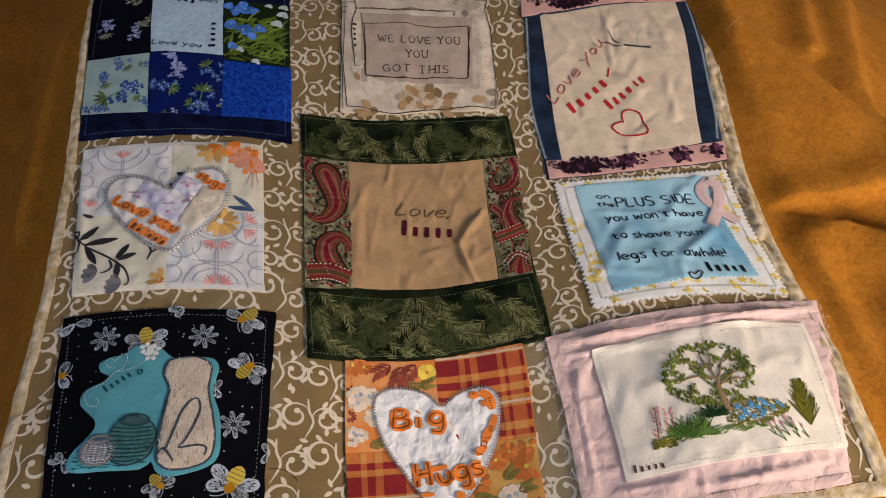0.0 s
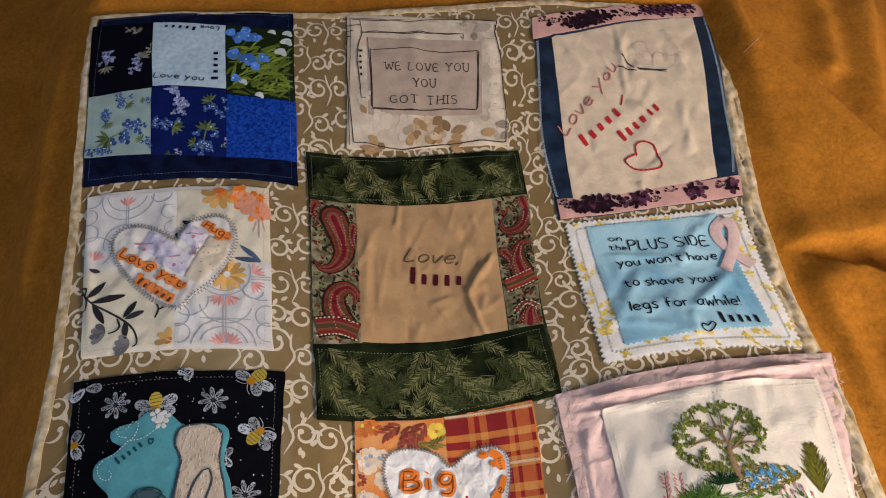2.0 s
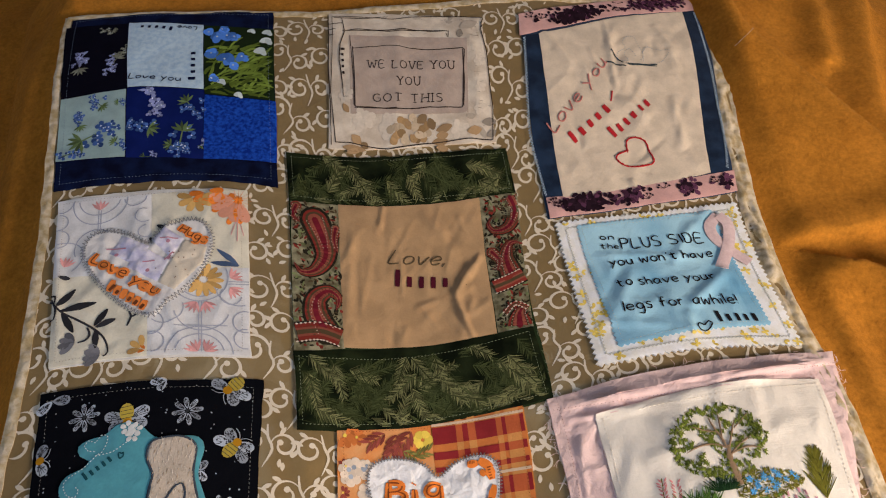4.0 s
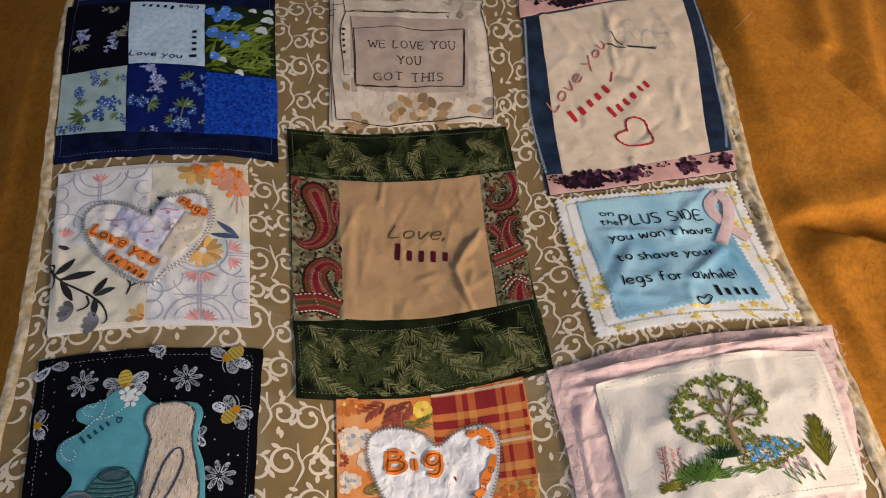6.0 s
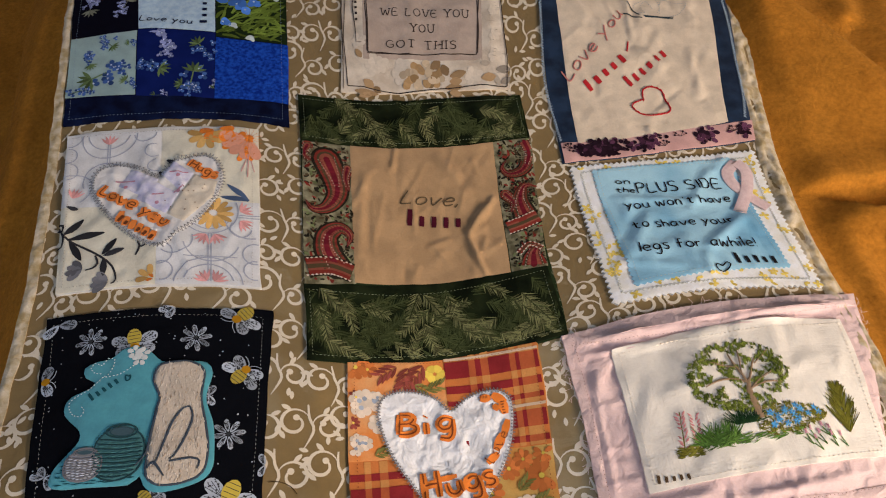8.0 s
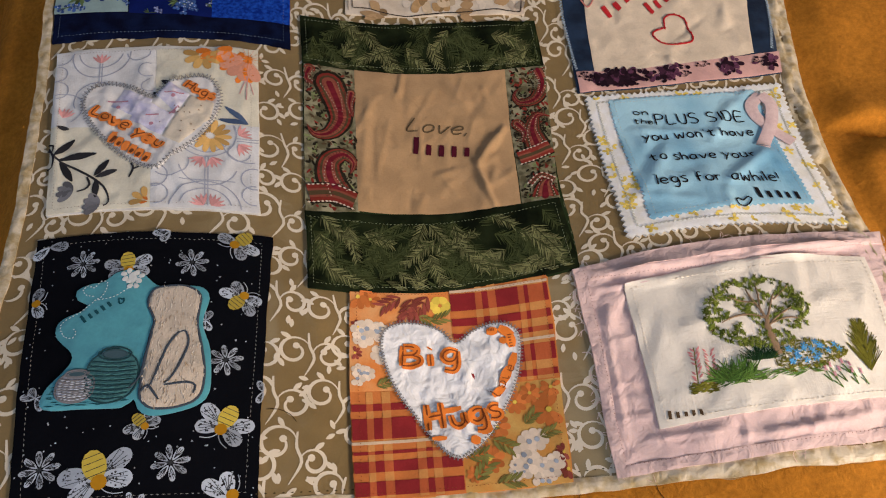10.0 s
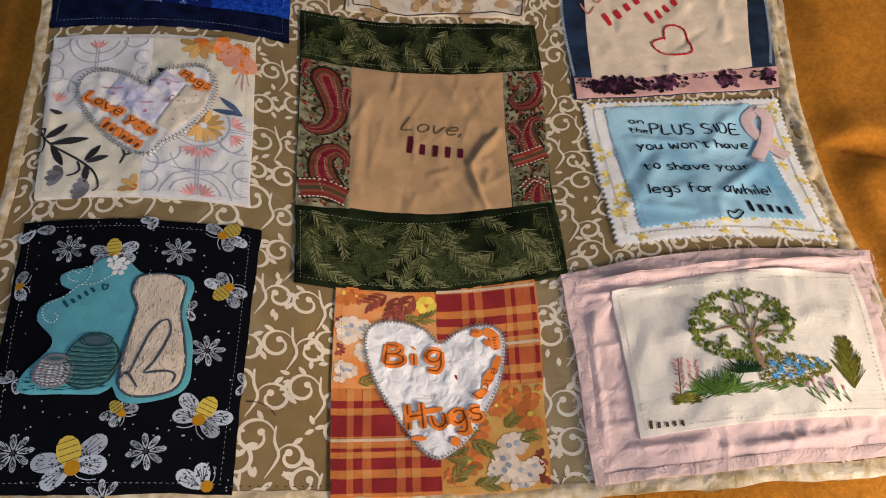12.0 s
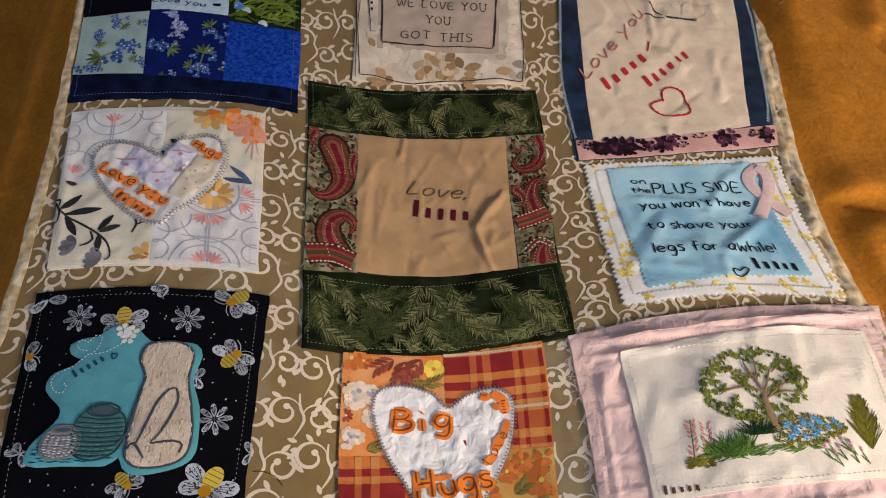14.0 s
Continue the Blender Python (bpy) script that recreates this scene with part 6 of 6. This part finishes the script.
part("flower_print", yel, plain("print yellow", (0.68, 0.5, 0.08), island=0.2), bm_, kind="stuff")
HB = spline([(5, -164), (-4, -153), (-20, -147), (-36, -147), (-46, -153), (-49, -165), (-46, -182), (-39, -200), (-28, -218), (-18, -233), (-9, -244), (-1, -248), (7, -245), (21, -234), (34, -217), (45, -198), (51, -178), (52, -161), (45, -153), (34, -151), (19, -155)], 3, True)
hb = part("heart", Draw().poly(HB, SEWN + 0.1, 1.6, 1.5, rip=0.6), cloth("heart white cotton", (0.76, 0.76, 0.77), bump=0.3, crinkle=(90, 0.6)), bm_, "crumpled white cotton heart")
mk, pen = Draw(), Draw()
MARK, NIB = SEWN + 1.15, SEWN + 1.45
for text, a, b, size in (("B", (-34.5, -180.5), (-22.0, -181.2), 15.5), ("i", (-14.2, -181.5), (-13.6, -181.5), 15.0), ("g", (-5.0, -180.0), (5.0, -181.0), 17.0), ("H", (-19.5, -228.6), (-8.5, -227.5), 19.0), ("ugs", (-2.5, -226.6), (31.0, -221.5), 15.0)):
    for n, run in enumerate(pen_lines(text, a, b, size, wobble=0.3)):
        mk.stroke(run, 5.4, MARK + 0.012 * n, 0, (0.75, 0.75))
        pen.stroke(run, 1.15, NIB, 0, (0.7, 0.7))
for n, (a, b, w) in enumerate((((8.1, -235.7), (14.4, -237.2), 8), ((15.9, -231.2), (23.7, -228.6), 7), ((27.1, -207.0), (36.1, -200.5), 7), ((34.7, -198.2), (41.8, -186.3), 9), ((41.9, -188.4), (47.0, -176.4), 7), ((29.0, -157.7), (36.9, -157.6), 8), ((38.3, -155.3), (47.3, -163.1), 9), ((45.0, -160.7), (46.0, -171.8), 9), ((38.5, -163.5), (41.1, -168.5), 6), ((-12.0, -216.0), (4.0, -213.5), 5), ((-18.0, -234.0), (-8.0, -234.0), 4))):
    mk.stroke([lerp(a, b, k / 5) for k in range(6)], w * 0.8, MARK + 0.1 + 0.01 * n, 0, (0.6, 0.6))
motifs("highlight", [(mk, plain("orange dye", (0.72, 0.2, 0.035), spread=0.4, noise_scale=90))], hb, "orange painted letter", -1.0)
write(pen, "Love", (31.3, -207.5), (45.6, -187.0), 7, NIB, 0.8, wobble=0.2)
bar(pen, (29.1, -156.2), (35.0, -156.6), 2.2, NIB)
bar(pen, (44.5, -161.1), (45.5, -171.8), 2.2, NIB)
motifs("lettering", [(pen, plain("brown pen", (0.2, 0.05, 0.015), 0.7))], hb, "thin brown pen word", 1.0)
part("stitching", Draw().zigzag(HB + HB[:1], SEWN + 0.7, 3.6, 1.3, 0.5), plain("grey heart thread", (0.2, 0.19, 0.19), 0.6), hb, "grey zigzag stitches")
part("stitching", Draw().stitches(ring(inset(B["bm"], 4.5)), PATCH + 0.5, 1.2, 1.4, 0.5), plain("dark rust thread", (0.2, 0.05, 0.02)), bm_)

# ---- pink block with an embroidered garden ----
br = block("br", (0.69, 0.5, 0.48), "crinkled pink block with an embroidered garden panel", rip=1.3, blotch=(0.7, 0.52, 0.49), blotch_size=30, crinkle=(75, 0.42))
hemq = [(98, -118), (328, -115), (323, -127), (98, -131)]
hemp = cloth("pink hem cotton", (0.72, 0.53, 0.5), crinkle=(95, 0.5))
part("hem", Draw().sheet(hemq, PATCH + 0.6, 3, 0.8, 1.0, 0.8, rip=1.6), hemp, br, "gathered pink top hem")
part("hem", Draw().sheet([(98, -118), (106, -120), (105, -269), (98, -269)], PATCH + 0.5, 3, 0.8, 1.0, 0.8, rip=1.6), hemp, br, "pink side hem with raw edge")
part("hem", Draw().sheet([(102, -262), (279, -258), (277, -265), (99, -269)], PATCH + 0.5, 3, 0.8, 1.0, 0.8, rip=1.6), hemp, br, "gathered pink bottom hem")
LIN = [(128, -141), (300, -139), (285, -241), (129, -243)]
lin = part("panel", Draw().sheet(LIN, SEWN + 0.5, 3.5, 0.6, 2.0, 0.4, bow=(3, 0, 1, 0)), cloth("natural linen", (0.82, 0.76, 0.66), 0.9, 0.07, 900, 0.45), br, "cream linen panel with embroidered garden")
E0 = SEWN + 0.95
leafy, bark, pinkf, grass, deepg, bluef, oliv, tulips = [Draw() for k in range(8)]
cx, cy = (203.0, -176.6)
holes = [(cx + 0.82 * (hx - cx), hy) for hx, hy in ((185.5, -179.3), (203.8, -165.8), (221.1, -170.9), (181.4, -170.3), (193.2, -186.2), (226.7, -182.0), (210.7, -187.9), (194.2, -161.0), (205.4, -175.7), (217.0, -161.0), (177.0, -184.0))]
count = 0
while count < 460:
    a, r = rng.uniform(0, math.tau), math.sqrt(rng.random())
    x, y = cx + 34 * r * math.cos(a), cy + 25.5 * r * math.sin(a)
    if any(math.hypot(x - h[0], (y - h[1]) * 1.25) < 5.4 for h in holes) or (r < 0.93 and noise.noise((x / 7, y / 7, 2)) > 0.28):
        continue
    for s in (-0.6, 0.6):
        leafy.dash(x, y, a * 0 + math.pi / 2 + s + rng.uniform(-0.5, 0.5), rng.uniform(3.2, 4.8), 1.5, E0 + rng.uniform(0, 0.3), 0.5)
    count += 1
tx, ty = (207.0, -207.4)
for pts, w in (
    ([(208, -208), (207, -200), (206, -190), (208, -181)], 4.5), ([(206, -206), (206, -197), (207, -188)], 3.0), ([(207, -186), (205, -176), (202, -167), (201, -160)], 1.8), ([(207, -184), (212, -175), (217, -166)], 1.6), ([(207, -188), (215, -182), (225, -177)], 1.6), ([(207, -183), (198, -179), (188, -179), (179, -182)], 1.5), ([(208, -187), (220, -184), (229, -186)], 1.3), ([(203, -171), (194, -168), (187, -165)], 1.2), ([(205, -176), (207, -166), (208, -157)], 1.2), ([(216, -170), (223, -165), (228, -161)], 1.1)):
    bark.stroke(spline(pts, 2), w, E0 + 0.2, 0.6, (1.0, 0.4))
for pts in ([(156, -219), (157, -211), (159, -195)], [(165, -219), (166, -210), (167, -198)]):
    for x, y, a in along(spline(pts, 2), 2.3):
        for s in (-1, 1):
            if rng.random() < 0.8:
                pinkf.dash(x + s * rng.uniform(1.2, 2.6), y + rng.uniform(-0.5, 0.5), math.pi / 2 - s * rng.uniform(0.5, 0.9), 4.2, 1.5, E0 - 0.35 + rng.uniform(0, 0.12), 0.2)
    oliv.stroke(spline(pts, 2), 0.8, E0 - 0.45)
gx, gy = (176.7, -220.8)
for k in range(150):
    a = rng.uniform(0.05, 3.0)
    s = rng.uniform(7, 19) * (0.65 + 0.35 * math.sin(a))
    x = gx + rng.uniform(-9, 12)
    grass.stroke([(x, gy + rng.uniform(-2, 3)), (x + s * 0.6 * math.cos(a), gy + s * 0.6 * math.sin(a)), (x + s * math.cos(a), gy + s * math.sin(a) * 0.9)], 0.8, E0 + 0.003 * k, 0.35, (0.8, 0.3))
for k in range(70):
    x, y = lerp((171.0, -220.1), (232.2, -219.4), rng.random())
    grass.dash(x, y + rng.uniform(-3, 3), rng.uniform(-0.3, 0.5), rng.uniform(5, 10), 0.9, E0 + 0.1, 0.35)
bx, by = (196.9, -210.1)
for k in range(80):
    a = rng.uniform(0.2, 2.9)
    s = rng.uniform(5, 14)
    x = bx + rng.uniform(-6, 7)
    deepg.stroke([(x, by), (x + s * math.cos(a), by + s * math.sin(a))], 1.0, E0 + 0.003 * k, 0.4, (0.8, 0.3))
ox, oy = (227.3, -209.8)
for k in range(300):
    a, r = rng.uniform(0, math.tau), math.sqrt(rng.random())
    oliv.dash(ox + 24 * r * math.cos(a), oy + (10 - 4 * math.cos(a)) * r * math.sin(a), rng.uniform(0, 3.1), 3.4, 1.2, E0 + rng.uniform(0, 0.25), 0.4)
for k in range(20):
    a, r = rng.uniform(0, math.tau), math.sqrt(rng.random())
    x, y = ox + 20 * r * math.cos(a), oy + 1.5 + 8 * r * math.sin(a)
    for s in range(5):
        bluef.dash(x + 1.3 * math.cos(s * 1.26), y + 1.3 * math.sin(s * 1.26), s * 1.26, 2.8, 1.3, E0 + 0.35, 0.5)
vx, vy = (262.9, -223.8)
top = (266.5, -192.4)
for k in range(130):
    t = rng.random()
    x, y = lerp((vx, vy), top, t)
    side = rng.choice((-1, 1))
    a = math.atan2(top[1] - vy, top[0] - vx) + side * rng.uniform(0.25, 0.8)
    s = (15 * (1 - t) ** 0.7 + 5) * rng.uniform(0.7, 1.05)
    oliv.stroke([(x, y), (x + s * math.cos(a), y + s * math.sin(a))], 1.1, E0 + 0.002 * k, 0.4, (0.9, 0.4))
for k in range(60):
    x, y = lerp((152.0, -222.5), (167.5, -222.8), rng.random())
    oliv.dash(x, y + rng.uniform(-3, 4), rng.uniform(-0.4, 0.4), 5, 1.3, E0, 0.5)
for x, y in ((232.5, -219.9), (237.4, -224.4), (244.6, -216.3), (248.0, -223.2), (255.3, -223.6), (236.1, -218.1), (248.4, -218.6), (241.0, -221.0)):
    for s in (-0.5, 0, 0.5):
        tulips.dash(x, y, math.pi / 2 + s, 4.5, 1.4, E0 + 0.2, 0.5)
    grass.stroke([(x, y - 2), (x + 2, y - 9)], 0.7, E0, 0.3)
    grass.stroke([(x + 2, y - 9), (x - 2, y - 4)], 0.7, E0, 0.3)
motifs("tree", [(leafy, plain("leaf floss", (0.14, 0.17, 0.028), 0.5, island=0.65)), (bark, plain("bark floss", (0.3, 0.2, 0.12), 0.6, spread=0.35))], lin, "embroidered tree with olive leaves", one=True)
motifs("flower_spike", [(pinkf, plain("pink floss", (0.6, 0.24, 0.23), 0.5, island=0.3))], lin, "pink embroidered flower spike", 0.0)
motifs("grass", [(grass, plain("grass floss", (0.1, 0.19, 0.035), 0.5, island=0.5))], lin, "embroidered green grass", 0.0)
motifs("tuft", [(deepg, plain("deep green floss", (0.018, 0.05, 0.018), 0.5, island=0.4))], lin, "dark green embroidered tuft", one=True)
motifs("bush", [(oliv, plain("olive floss", (0.15, 0.14, 0.02), 0.5, island=0.4)), (bluef, plain("blue floss", (0.09, 0.32, 0.6), 0.5, island=0.3))], lin, "embroidered olive bush", 0.0)
motifs("tulip", [(tulips, plain("mauve floss", (0.52, 0.25, 0.3), 0.5, island=0.3))], lin, "mauve pink embroidered tulip", 0.0)
part("lettering", bar(Draw(), (133.5, -236.8), (156.0, -237.3), 3.6, E0), plain("sepia pen", (0.1, 0.06, 0.03)), lin)
part("stitching", Draw().stitches(ring(inset(LIN, 4)), SEWN + 0.9, 2.2, 1.0, 0.8), plain("linen thread", (0.82, 0.74, 0.62)), lin, "cream running stitches")
ps = Draw()
ps.stitches(spline([(104, -120), (105, -168), (104, -225), (104, -264)]), PATCH + 1.6, 1.0, 1.6, 0.6)
ps.stitches(spline([(100, -129), (160, -136), (227, -136), (322, -126)]), PATCH + 2.2, 1.0, 1.6, 0.6)
ps.stitches(spline([(104, -263), (155, -262), (213, -261), (278, -259)]), PATCH + 2.2, 1.0, 1.6, 0.6)
part("stitching", ps, plain("rose brown thread", (0.3, 0.16, 0.14)), br, "rose brown stitches")
fr = Draw()
for k in range(140):
    x, y = at(B["br"], rng.choice((0.0, 0.0, 1.0)), rng.random()) if k % 3 else at(B["br"], rng.random(), rng.choice((0.0, 1.0)))
    a = rng.uniform(0, math.tau)
    fr.stroke(spline([(x, y), (x + 3 * math.cos(a), y + 3 * math.sin(a)), (x + 7 * math.cos(a + 0.6), y + 7 * math.sin(a + 0.6))], 1.5), 0.36, BLOCK - 0.2)
part("fringe", fr, plain("pink fray", (0.7, 0.52, 0.46)), br, "frayed pink threads", kind="stuff")

# ---- loose threads ----
def loose_thread(pts, colour, label, height):
    cu = bpy.data.curves.new("loose_thread", "CURVE")
    cu.dimensions, cu.bevel_depth, cu.bevel_resolution = "3D", 0.00022, 1
    line = spline(pts, 3)
    sp = cu.splines.new("POLY")
    sp.points.add(len(line) - 1)
    for p, (x, y) in zip(sp.points, line):
        px, py, pz = flatten_to_view(x, y, height(x, y))
        p.co = (px / 1000, py / 1000, pz / 1000 + 0.0003, 1)
    ob = new("loose_thread", cu)
    me = bpy.data.meshes.new_from_object(ob.evaluated_get(bpy.context.evaluated_depsgraph_get()))
    bpy.data.objects.remove(ob)
    me.materials.append(plain(label, colour, 0.7))
    return tagged(new("loose_thread", me), label, "thread", "loose threads")


BROWN = (0.05, 0.025, 0.012)
loose_thread([(363, 221), (372, 226), (385, 237), (397, 254)], (0.6, 0.45, 0.3), "pale curved loose thread lying on the fleece", blanket_height)
loose_thread([(79, -272), (74, -277), (72, -284), (74, -291)], BROWN, "dark brown loose thread lying on the fleece", blanket_height)
loose_thread([(122, -272), (122, -279), (127, -289), (131, -296)], BROWN, "dark brown loose thread lying on the fleece", blanket_height)
loose_thread([(-122, -213), (-115, -213), (-108, -216), (-104, -221)], BROWN, "dark loose thread lying on the satin", lambda x, y: lie(x, y) + 0.6)
